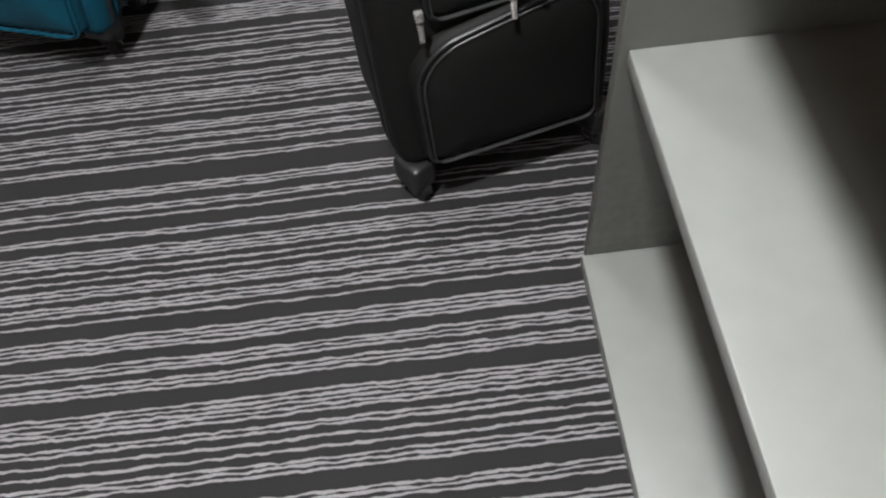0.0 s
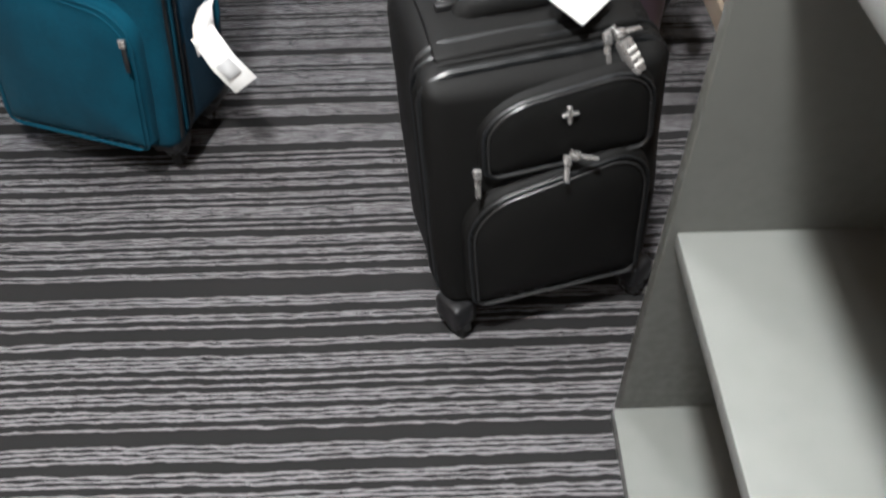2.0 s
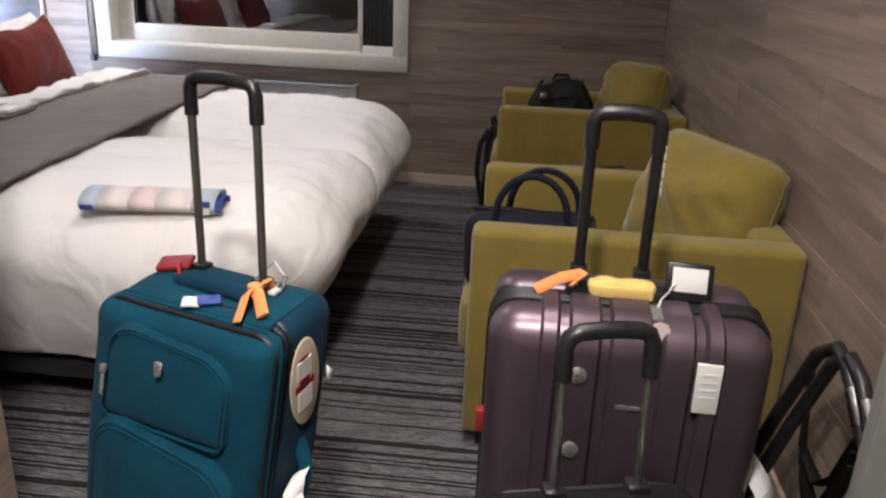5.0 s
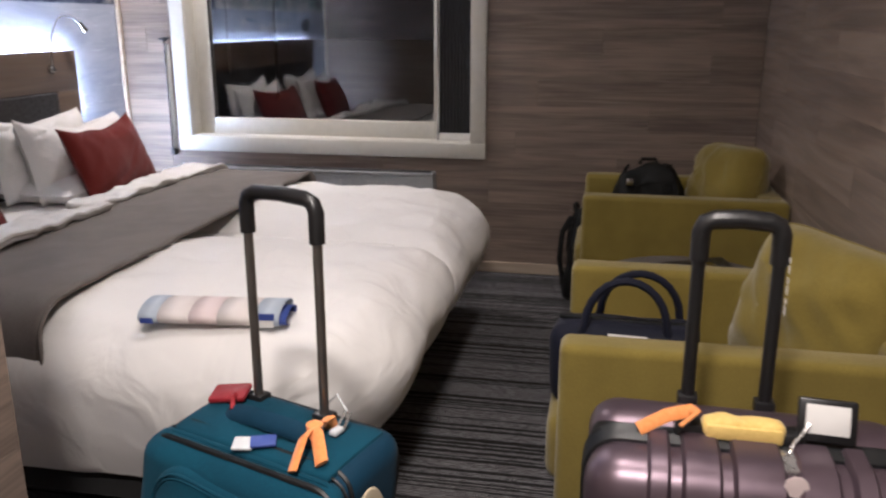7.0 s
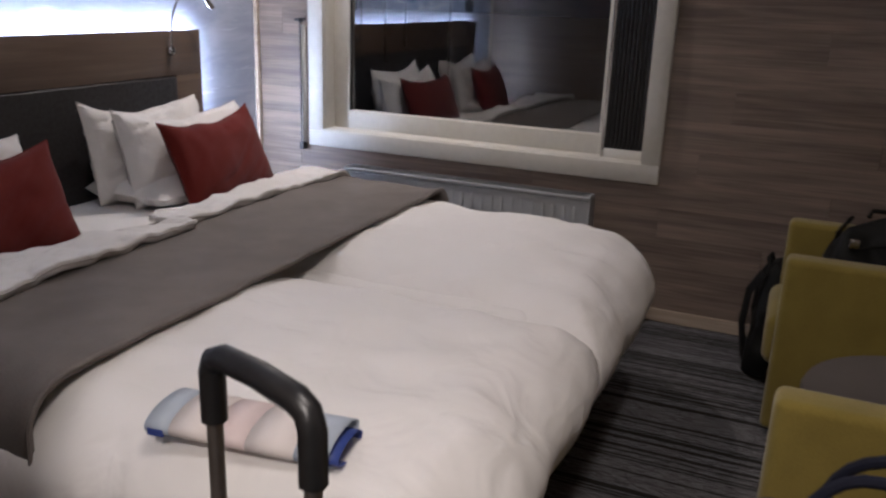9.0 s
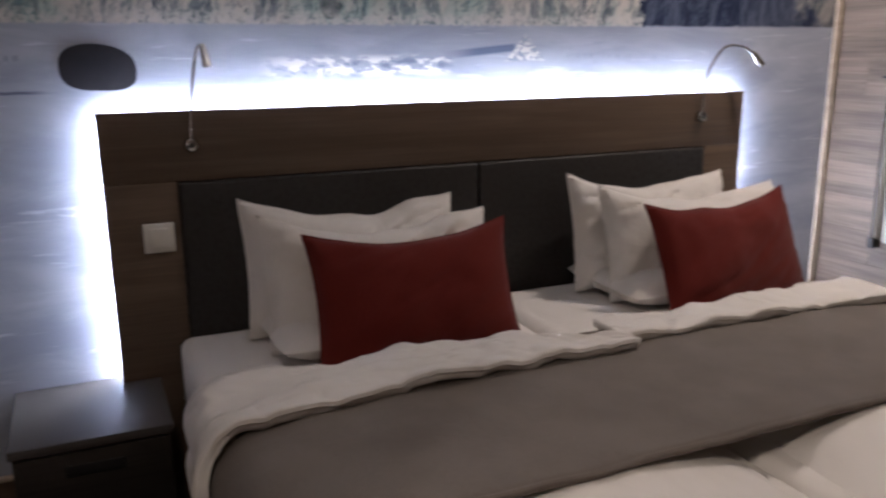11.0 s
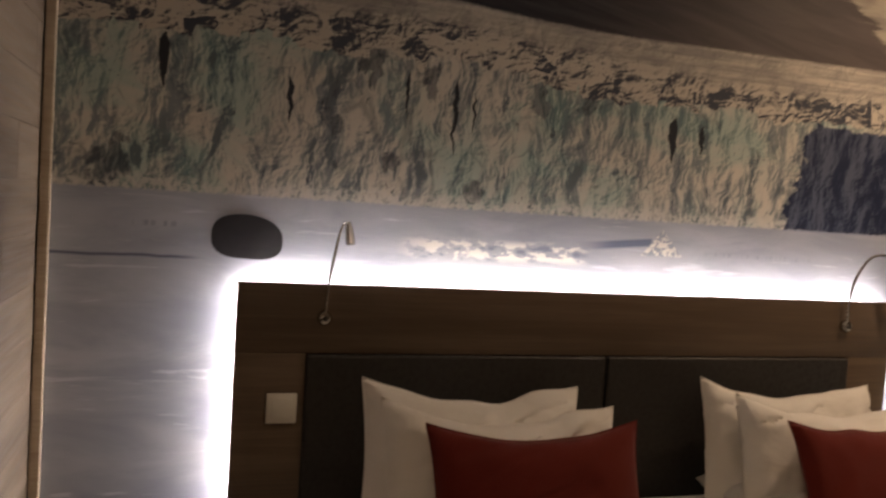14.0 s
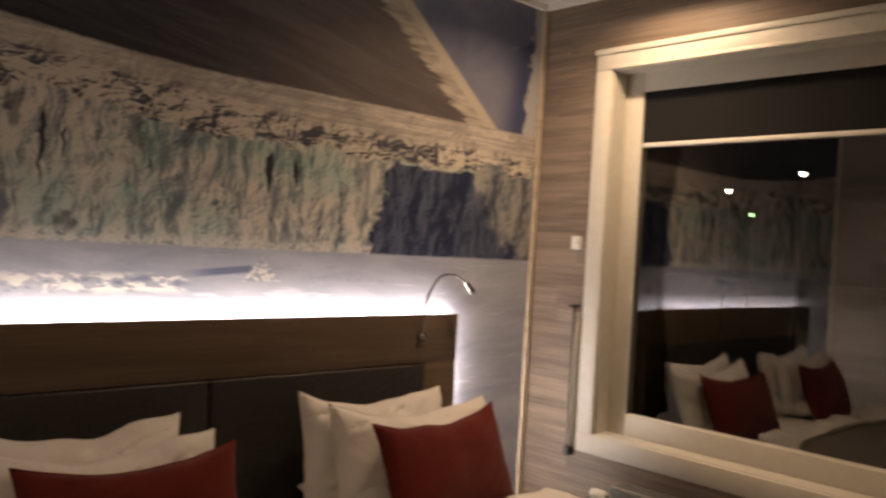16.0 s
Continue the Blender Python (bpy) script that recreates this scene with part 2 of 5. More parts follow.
# ---- mural: photo print of a glacier front above a snow field ----
def mural_material():
    n = Nodes("glacier_print", 0.55, spec=0.25)
    x, y, z = n.xyz(n.world())
    flat = n.vec(y, z, 0.0)
    fine, mid = n.noise(flat, 60, 4, 0.6), n.noise(flat, 9, 4, 0.6, 0.4)
    # snow field
    snow = n.mix(n.ramp(n.noise(n.vec(n.mul(y, 1.6), n.mul(z, 5.0), 2.0), 1.6, 4, 0.6, 0.5), 0.3, 0.72), (0.30, 0.33, 0.42), (0.42, 0.45, 0.53))
    snow = n.mix(n.ramp(n.noise(n.vec(n.mul(y, 2.2), n.mul(z, 26.0), 4.0), 1.6, 4, 0.6, 0.5), 0.60, 0.72, 0, 0.6), snow, (0.62, 0.66, 0.74))
    lump = n.noise(n.vec(n.mul(y, 15.0), n.add(n.mul(z, 34.0), n.mul(y, 5.0)), 1.0), 1.0, 4, 0.55)
    row = n.mul(n.mul(n.ramp(z, 1.29, 1.315), n.ramp(z, 1.345, 1.37, 1, 0)), n.mul(n.ramp(y, -2.35, -2.2), n.ramp(y, -1.75, -1.68, 1, 0)))
    snow = n.mix(n.mul(row, n.ramp(lump, 0.50, 0.53)), snow, (0.74, 0.74, 0.72))
    snow = n.mix(n.mul(row, n.ramp(lump, 0.43, 0.40)), snow, (0.20, 0.24, 0.34))
    track = n.math("ABSOLUTE", n.sub(z, n.add(n.add(1.335, n.mul(y, -0.006)), n.mul(n.noise(n.vec(n.mul(y, 6.0), 0.0, 0.0), 1.0, 2), 0.02))))
    dash = n.mul(n.ramp(track, 0.004, 0.010, 1, 0), n.ramp(n.noise(n.vec(n.mul(y, 55.0), 0.0, 9.0), 1.0, 1), 0.48, 0.62, 0, 0.4))
    snow = n.mix(n.mul(dash, n.most(n.mul(n.ramp(y, -2.90, -2.95), n.ramp(y, -3.10, -3.05)), n.mul(n.ramp(y, -1.30, -1.25, 0, 0.55), n.ramp(y, -0.9, -0.8, 1, 0)))), snow, (0.09, 0.11, 0.17))
    track2 = n.math("ABSOLUTE", n.sub(z, n.add(1.268, n.mul(n.noise(n.vec(n.mul(y, 9.0), 0.0, 3.0), 1.0, 3), 0.012))))
    snow = n.mix(n.mul(n.ramp(track2, 0.002, 0.006, 1, 0), n.ramp(y, -2.85, -2.95)), snow, (0.13, 0.15, 0.22))
    # ice pinnacle with its shadow
    spike = n.mul(n.ramp(n.sub(n.add(1.425, n.mul(n.math("ABSOLUTE", n.add(y, 1.435)), -1.1)), z), -0.004, 0.006), n.ramp(z, 1.335, 1.345))
    sh = n.mul(n.mul(n.ramp(y, -1.75, -1.60), n.ramp(y, -1.48, -1.47, 1, 0)), n.ramp(n.math("ABSOLUTE", n.sub(z, n.add(1.372, n.mul(n.add(y, 1.6), 0.09)))), 0.008, 0.016, 1, 0))
    snow = n.mix(sh, snow, (0.14, 0.18, 0.28))
    snow = n.mix(spike, snow, n.mix(n.ramp(fine, 0.45, 0.55), (0.30, 0.34, 0.42), (0.70, 0.69, 0.66)))
    # ice cliff: columns and blocks, lit from one side, blue-green where the ice is bare
    wy = n.add(y, n.mul(n.sub(n.noise(flat, 9, 3, 0.5), 0.5), 0.05))
    wz = n.add(z, n.mul(n.sub(n.noise(n.vec(y, z, 5.0), 9, 3, 0.5), 0.5), 0.05))

    def slope(sy, sz, seed, step, detail=6, rough=0.6):
        here = n.noise(n.vec(n.mul(wy, sy), n.mul(wz, sz), seed), 1.0, detail, rough, 0.3)
        there = n.noise(n.vec(n.mul(n.add(wy, step), sy), n.mul(n.sub(wz, step * 0.7), sz), seed), 1.0, detail, rough, 0.3)
        return n.sub(there, here)

    def block(sy, sz, seed):
        """Flat-faced ice blocks: how much a cell's face turns to the light, and its rim."""
        v = n.vec(n.mul(wy, sy), n.mul(wz, sz), seed)
        return n.xyz(n.cells(v, 1.0, "F1", 1))[0], n.cells(v, 1.0, "DISTANCE_TO_EDGE")

    big, big_rim = block(7.0, 2.6, 1.0)
    small, small_rim = block(19.0, 11.0, 4.0)
    coarse = slope(5.5, 2.4, 1.0, 0.030, 3)
    crisp = slope(9.0, 5.0, 3.0, 0.006)
    light = n.add(n.add(n.add(0.55, n.mul(coarse, 1.9)), n.mul(crisp, 5.6)), n.add(n.mul(n.sub(big, 0.5), 0.26), n.mul(n.sub(small, 0.5), 0.16)))
    teal = n.noise(n.vec(n.mul(y, 2.6), n.mul(z, 3.4), 6.0), 1.0, 4, 0.6, 0.8)
    bare = n.ramp(n.add(teal, n.mul(n.sub(big, 0.5), 0.10)), 0.42, 0.66, 0, 0.85)
    shadow = n.mix(bare, (0.205, 0.235, 0.255), (0.130, 0.225, 0.235))
    bright = n.mix(bare, (0.60, 0.56, 0.51), (0.37, 0.48, 0.455))
    ice = n.mix(n.ramp(light, 0.25, 0.79), shadow, bright)
    ice = n.mix(n.mul(n.ramp(big_rim, 0.004, 0.045, 1, 0), n.ramp(n.noise(flat, 5, 3), 0.50, 0.60, 0, 0.45)), ice, (0.085, 0.105, 0.125))
    ice = n.mix(n.mul(n.ramp(small_rim, 0.01, 0.07, 1, 0), n.ramp(n.noise(n.vec(y, z, 3.0), 8, 3), 0.52, 0.62, 0, 0.4)), ice, (0.11, 0.13, 0.15))
    ice = n.mix(n.mul(n.ramp(n.add(coarse, n.mul(crisp, 1.2)), -0.055, -0.12, 0, 0.7), n.ramp(n.noise(n.vec(y, z, 12.0), 4, 3), 0.42, 0.55)), ice, (0.085, 0.105, 0.13))
    pits = n.noise(n.vec(n.mul(wy, 24.0), n.mul(wz, 15.0), 2.0), 1.0, 4, 0.6)
    ice = n.mix(n.ramp(pits, 0.37, 0.31, 0, 0.85), ice, (0.075, 0.09, 0.115))
    # thin black crevices and shaded caves in the cliff
    jog = n.mul(n.sub(n.noise(n.vec(n.mul(z, 22.0), n.mul(y, 3.0), 0.0), 1.0, 4), 0.5), 0.035)
    for cy, lo, hi, half in ((-2.999, 1.70, 1.885, 0.013), (-2.322, 1.68, 1.85, 0.005), (-2.173, 1.57, 1.84, 0.007), (-2.115, 1.66, 1.80, 0.004), (-1.319, 1.66, 1.78, 0.011), (-1.425, 1.62, 1.80, 0.016), (-2.66, 1.64, 1.80, 0.008)):
        gap = n.math("ABSOLUTE", n.sub(n.add(y, jog), cy))
        ends = n.mul(n.ramp(z, lo, lo + (hi - lo) * 0.7), n.ramp(z, hi - 0.04, hi, 1, 0))
        ice = n.mix(n.mul(n.ramp(n.sub(gap, n.mul(ends, half)), -0.002, 0.003, 1, 0), n.ramp(ends, 0.02, 0.2)), ice, (0.022, 0.026, 0.036))
    ragged = n.mul(n.sub(n.noise(n.vec(y, n.mul(z, 0.8), 8.0), 17, 5, 0.65, 0.5), 0.5), 3.6)
    for cy, cz, ry, rz in ((-2.437, 1.862, 0.042, 0.070), (-2.549, 1.690, 0.034, 0.055), (-1.727, 1.825, 0.034, 0.065), (-2.247, 1.818, 0.030, 0.045), (-2.100, 1.520, 0.030, 0.045), (-2.36, 1.58, 0.028, 0.03), (-3.13, 1.52, 0.05, 0.07), (-1.90, 1.80, 0.028, 0.06)):
        r = n.math("SQRT", n.add(n.math("POWER", n.math("ABSOLUTE", n.math("DIVIDE", n.sub(y, cy), ry)), 2.0), n.math("POWER", n.math("ABSOLUTE", n.math("DIVIDE", n.sub(z, cz), rz)), 2.0)))
        ice = n.mix(n.ramp(n.add(r, ragged), 1.05, 0.75, 0, 0.72), ice, n.mix(n.ramp(crisp, -0.03, 0.03), (0.035, 0.042, 0.058), (0.115, 0.13, 0.155)))
    foot_snow = n.add(1.485, n.mul(n.sub(mid, 0.5), 0.10))
    ice = n.mix(n.mul(n.ramp(n.sub(z, foot_snow), 0.012, -0.012, 0, 0.75), n.ramp(fine, 0.4, 0.55)), ice, (0.60, 0.58, 0.55))
    # shaded blue bay of the cliff near the window
    shift = n.mul(n.sub(n.noise(flat, 9, 5, 0.65, 0.5), 0.5), 0.30)
    bay_left = n.add(n.add(-0.945, n.mul(n.sub(z, 1.60), 0.20)), shift)
    bay_top = n.add(n.add(1.815, n.mul(n.add(y, 0.9), 0.02)), n.mul(shift, 0.45))
    bay_right = n.add(n.add(-0.40, n.mul(n.sub(1.80, z), 0.75)), n.mul(shift, 1.6))
    bay = n.mul(n.mul(n.ramp(n.sub(y, bay_left), -0.006, 0.008), n.ramp(n.sub(bay_top, z), -0.004, 0.008)), n.ramp(n.sub(bay_right, y), -0.05, 0.05))
    blue = n.mix(n.ramp(n.add(crisp, n.mul(coarse, 0.5)), -0.045, 0.055), (0.013, 0.022, 0.058), (0.085, 0.105, 0.165))
    ice = n.mix(n.ramp(n.sub(y, -0.42), 0.0, 0.03, 0, 0.85), ice, n.mix(n.ramp(n.add(crisp, n.mul(coarse, 0.4)), -0.05, 0.05), (0.045, 0.055, 0.085), (0.27, 0.265, 0.27)))
    ice = n.mix(bay, ice, blue)
    # broken glacier top
    drop = n.add(n.mul(n.ramp(y, -2.7, -1.2), -0.062), n.mul(n.ramp(y, -0.9, -0.3), 0.015))
    topline = n.add(n.add(n.add(1.892, drop), n.mul(n.sub(mid, 0.5), 0.11)), n.mul(n.sub(big, 0.5), 0.045))
    rubble = slope(13.0, 20.0, 4.0, 0.006, 5, 0.58)
    rock_a, rim_a = block(13.0, 19.0, 7.0)
    crust_light = n.add(n.add(0.52, n.mul(rubble, 5.0)), n.mul(n.sub(rock_a, 0.5), 0.62))
    crust_light = n.sub(crust_light, n.mul(n.ramp(y, -1.9, -2.7), 0.07))
    calm = n.ramp(n.add(z, n.mul(n.ramp(y, -2.4, -1.0), 0.075)), 1.955, 2.02)
    crust_light = n.add(n.mul(crust_light, n.sub(1.0, n.mul(calm, 0.8))), n.mul(calm, 0.47))
    crust = n.mix(n.ramp(crust_light, 0.22, 0.70), (0.055, 0.062, 0.085), (0.56, 0.51, 0.455))
    streak = n.noise(n.vec(n.mul(y, 2.6), n.mul(z, 46.0), 0.0), 1.0, 4, 0.6, 0.3)
    crust = n.mix(n.mul(calm, n.ramp(streak, 0.38, 0.62, 0, 0.65)), crust, (0.235, 0.22, 0.22))
    cliff = n.mix(n.ramp(n.sub(z, topline), -0.004, 0.004), ice, crust)
    pic = n.mix(n.ramp(n.add(z, n.mul(n.sub(fine, 0.5), 0.02)), 1.448, 1.458), snow, cliff)
    # mountain and sky
    strata = n.noise(n.vec(n.add(n.mul(y, 2.0), n.mul(z, 3.0)), n.add(n.mul(z, 13.0), n.mul(y, 2.2)), 0.0), 1.0, 5, 0.65, 1.2)
    rock = n.mix(n.ramp(strata, 0.35, 0.68), (0.020, 0.019, 0.026), (0.050, 0.045, 0.054))
    # lighter right half: the lamp's glare and haze put into the printed rock
    rock = n.mix(n.ramp(y, -2.0, -1.1, 0, 0.8), rock, n.mix(n.ramp(strata, 0.35, 0.65), (0.098, 0.082, 0.086), (0.132, 0.110, 0.110)))
    edge = n.sub(y, n.add(-0.285, n.mul(n.sub(z, 2.03), -1.22)))
    ledge = n.noise(n.vec(n.mul(y, 7.0), n.mul(z, 38.0), 0.0), 1.0, 4, 0.6)
    lit = n.add(n.add(edge, n.mul(n.sub(strata, 0.5), 0.10)), n.mul(n.sub(ledge, 0.5), 0.22))
    rock = n.mix(n.ramp(lit, -0.22, -0.17), rock, n.mix(n.ramp(ledge, 0.40, 0.62), (0.27, 0.245, 0.225), (0.42, 0.38, 0.33)))
    rock = n.mix(n.ramp(edge, -0.085, -0.06), rock, (0.43, 0.39, 0.34))
    sky = n.mix(n.ramp(n.noise(n.vec(n.mul(y, 3.0), n.mul(z, 3.0), 1.0), 1.0, 3, 0.5, 0.6), 0.3, 0.7), (0.10, 0.12, 0.20), (0.19, 0.20, 0.27))
    wedge = n.mul(n.ramp(n.add(y, n.mul(n.sub(z, 2.25), -0.15)), -0.30, -0.12), n.ramp(n.sub(z, n.mul(n.add(y, 0.1), 0.5)), 2.44, 2.46, 1, 0))
    sky = n.mix(wedge, sky, (0.055, 0.07, 0.15))
    cloud = n.ramp(n.add(n.add(y, n.mul(n.sub(n.noise(flat, 11, 4), 0.5), 0.16)), n.mul(n.math("ABSOLUTE", n.sub(z, 2.12)), -0.12)), -0.125, -0.105)
    sky = n.mix(cloud, sky, (0.42, 0.43, 0.46))
    upper = n.mix(n.ramp(edge, -0.006, 0.006), rock, sky)
    horizon = n.add(n.add(2.03, n.mul(n.ramp(y, -1.6, -2.9), 0.085)), n.mul(n.ramp(y, -2.6, -3.4), 0.09))
    pic = n.mix(n.ramp(n.sub(z, n.add(horizon, n.mul(n.sub(fine, 0.5), 0.012))), -0.006, 0.006), pic, upper)
    n.color(pic)
    n.bump(n.noise(n.world(), 500, 2), 0.08, 0.0005)
    return n.mat


MURAL = mural_material()


# ---- mesh helpers ----
def box(bm, x0, x1, y0, y1, z0, z1, bevel=0.0, seg=2):
    r = bmesh.ops.create_cube(bm, size=1.0, matrix=Matrix.Translation(((x0 + x1) / 2, (y0 + y1) / 2, (z0 + z1) / 2)) @ Matrix.Diagonal((x1 - x0, y1 - y0, z1 - z0, 1)))
    if bevel:
        vs = set(r["verts"])
        bmesh.ops.bevel(bm, geom=[e for e in bm.edges if e.verts[0] in vs], offset=bevel, segments=seg, profile=0.5, affect="EDGES")
    return bm


def boxm(*a, **k):
    return box(bmesh.new(), *a, **k)


def tube(bm, pts, r, n=8, closed=False, flat=1.0):
    """A round (or flattened) bar swept along points."""
    pts = [Vector(p) for p in pts]
    rings, side = [], None
    m = len(pts)
    for i, p in enumerate(pts):
        a = pts[(i - 1) % m] if closed or i else p
        b = pts[(i + 1) % m] if closed or i < m - 1 else p
        d = (b - a).normalized()
        if side is None:
            side = d.orthogonal().normalized()
        side = (side - d * side.dot(d)).normalized()
        up = d.cross(side)
        rings.append([bm.verts.new(p + (side * math.cos(2 * math.pi * k / n) + up * math.sin(2 * math.pi * k / n) * flat) * r) for k in range(n)])
    for i in range(m if closed else m - 1):
        ra, rb = rings[i], rings[(i + 1) % m]
        for k in range(n):
            bm.faces.new((ra[k], ra[(k + 1) % n], rb[(k + 1) % n], rb[k]))
    if not closed:
        bm.faces.new(rings[0][::-1])
        bm.faces.new(rings[-1])
    return bm


def tubem(*a, **k):
    return tube(bmesh.new(), *a, **k)


def lathe(bm, profile, center, axis="z", n=20):
    """Turn a profile of (radius, height) pairs round an axis."""
    rings = []
    for r, h in profile:
        ring = []
        for k in range(n):
            a = 2 * math.pi * k / n
            c, s = r * math.cos(a), r * math.sin(a)
            v = {"z": (c, s, h), "x": (h, c, s), "y": (c, h, s)}[axis]
            ring.append(bm.verts.new(Vector(center) + Vector(v)))
        rings.append(ring)
    for ra, rb in zip(rings, rings[1:]):
        for k in range(n):
            bm.faces.new((ra[k], ra[(k + 1) % n], rb[(k + 1) % n], rb[k]))
    bm.faces.new(rings[0][::-1])
    bm.faces.new(rings[-1])
    bmesh.ops.recalc_face_normals(bm, faces=bm.faces)
    return bm


def lathem(*a, **k):
    return lathe(bmesh.new(), *a, **k)


def part(name, bm, material, parent=None, label="", smooth=True, m=None):
    me = bpy.data.meshes.new(name)
    bmesh.ops.recalc_face_normals(bm, faces=bm.faces)
    bm.to_mesh(me)
    bm.free()
    me.materials.append(material)
    if smooth:
        me.polygons.foreach_set("use_smooth", [True] * len(me.polygons))
        me.set_sharp_from_angle(angle=radians(40))
    ob = new(name, me)
    if parent:
        ob.parent = parent
    if m is not None:
        ob.matrix_local = m
    if label:
        ob["label"] = label
    return ob


def thing(name, label, category, m=None, group="", kind=""):
    ob = new(name)
    ob.empty_display_size = 0.1
    if m is not None:
        ob.matrix_world = m
    return tagged(ob, label, category, group, kind)


def struct(name, bm, material, label="", smooth=False):
    return tagged(part(name, bm, material, smooth=smooth), label, name.split("_")[0], kind="structure")


def plate_from(pts, t, swell=0.0):
    bm = bmesh.new()
    ease = min(0.012, t * 0.8)
    cx, cz = sum(p[0] for p in pts) / len(pts), sum(p[1] for p in pts) / len(pts)

    def ring(y, s):
        return [bm.verts.new((cx + (px - cx) * s, y, cz + (pz - cz) * s)) for px, pz in pts]

    size = max(abs(p[0] - cx) for p in pts)
    rings = [ring(0.0, 1.0), ring(-t + ease, 1.0), ring(-t + ease * 0.3, 1 - ease * 0.35 / size), ring(-t, 1 - ease / size)]
    if swell:
        rings += [ring(-t - swell * f, k) for f, k in ((0.45, 0.85), (0.8, 0.6), (1.0, 0.3))]
    k = len(pts)
    for a, b in zip(rings, rings[1:]):
        for i in range(k):
            bm.faces.new((a[i], a[(i + 1) % k], b[(i + 1) % k], b[i]))
    bm.faces.new(rings[0][::-1])
    bm.faces.new(rings[-1])
    return bm


def shear(bm, sx, sy):
    for v in bm.verts:
        v.co.x += sx * v.co.z
        v.co.y += sy * v.co.z
    return bm

# ---- the room's shell ----
W, P, XP, YE = 3.51, -3.29, 1.81, -6.2      # room width, partition, its corner, entrance end
struct("floor", boxm(-0.2, W + 0.2, YE - 0.2, 0.3, -0.12, 0.0), CARPET, "dark grey carpet with uneven pale yarn stripes")
struct("ceiling", boxm(-0.2, W + 0.2, YE - 0.2, 0.3, CEIL, CEIL + 0.15), CEILPAINT, "plain white painted ceiling")
wall_mural = struct("wall_west", boxm(-0.15, -0.004, YE, 0.3, 0, CEIL), BACKING, "wall behind the printed glacier mural")
WX0, WX1, WZ0, WZ1 = 0.41, 2.04, 0.722, 2.30   # window opening
bm = bmesh.new()
box(bm, -0.15, WX0, 0.016, 0.3, 0, CEIL)
box(bm, WX1, W + 0.15, 0.016, 0.3, 0, CEIL)
box(bm, WX0, WX1, 0.016, 0.3, 0, WZ0)
box(bm, WX0, WX1, 0.016, 0.3, WZ1, CEIL)
wall_north = struct("wall_north", bm, BACKING, "wall of grey-brown wood-look planks round the window")
wall_east = struct("wall_east", boxm(W + 0.016, W + 0.17, YE, 0.016, 0, CEIL), BACKING, "long wall of grey-brown wood-look planks")
wall_bath = struct("wall_bathroom", boxm(0.0, XP - 0.016, YE, P - 0.016, 0, CEIL), BACKING, "bathroom block faced with grey-brown planks")
struct("wall_south", boxm(XP, W + 0.016, YE - 0.15, YE, 0, CEIL), CEILPAINT, "plain wall at the entrance end")
mural = struct("mural", boxm(-0.004, 0.0, P + 0.03, -0.028, 0.20, CEIL), MURAL, "printed glacier photograph covering the wall behind the bed")
struct("wall_west_lower_panel", boxm(-0.004, 0.004, P, 0.0, 0.0, 0.19), OAK, "wood panel under the mural")

# pale strips at the mural's edges
bm = box(boxm(0.0, 0.022, -0.028, -0.004, 0.19, CEIL, bevel=0.004), 0.0, 0.022, P + 0.004, P + 0.03, 0.19, CEIL, bevel=0.004)
box(bm, 0.0, 0.018, P + 0.03, -0.028, 0.19, 0.205, bevel=0.003)
struct("trim_mural", bm, STRIPOAK, "pale wooden edging strips of the mural")
# ceiling cornice and baseboards
bm = box(bmesh.new(), 0.0, W, -0.02, 0.0, CEIL - 0.03, CEIL - 0.001, bevel=0.004)
box(bm, 0.0, 0.02, P, -0.02, CEIL - 0.03, CEIL - 0.001, bevel=0.004)
box(bm, W - 0.02, W, YE, -0.02, CEIL - 0.03, CEIL - 0.001, bevel=0.004)
struct("trim_ceiling", bm, CEILPAINT, "white ceiling moulding")
bm = box(bmesh.new(), 0.02, W - 0.016, -0.014, 0.0, 0.0, 0.06, bevel=0.003)
box(bm, W - 0.014, W, -3.92, -0.014, 0.0, 0.06, bevel=0.003)
box(bm, XP, XP + 0.014, YE, P + 0.014, 0.0, 0.06, bevel=0.003)
box(bm, 0.02, XP, P, P + 0.014, 0.0, 0.06, bevel=0.003)
struct("baseboard", bm, STRIPOAK, "low pale wooden baseboard")

# window: architrave, deep reveal, sash, panes
win = thing("window_1", "white-framed window onto the dark night outside", "window", kind="structure")
bm = bmesh.new()
TX0, TX1, TZ0, TZ1 = 0.325, 2.123, 0.638, 2.388
for a in ((TX0, TX1, TZ1 - 0.088, TZ1), (TX0, TX1, TZ0, TZ0 + 0.085)):
    box(bm, a[0], a[1], -0.024, 0.002, a[2], a[3], bevel=0.004)
for a in ((TX0, TX0 + 0.086), (TX1 - 0.084, TX1)):
    box(bm, a[0], a[1], -0.0235, 0.002, TZ0 + 0.085, TZ1 - 0.088, bevel=0.004)
part("architrave", bm, WHITEPAINT, win, "white painted moulded casing")
part("casing_bead", box(boxm(TX0 - 0.004, TX1 + 0.004, -0.034, -0.022, TZ1 - 0.02, TZ1 + 0.004, bevel=0.004), TX0 + 0.07, TX1 - 0.07, -0.030, -0.022, TZ1 - 0.09, TZ1 - 0.074, bevel=0.003), WHITEPAINT, win)
bm = bmesh.new()
box(bm, WX0 - 0.012, WX0 + 0.004, -0.004, 0.20, WZ0, WZ1)
box(bm, WX1 - 0.004, WX1 + 0.012, -0.004, 0.20, WZ0, WZ1)
box(bm, WX0 - 0.012, WX1 + 0.012, -0.004, 0.20, WZ1 - 0.004, WZ1 + 0.012)
part("reveal", bm, WHITEPAINT, win)
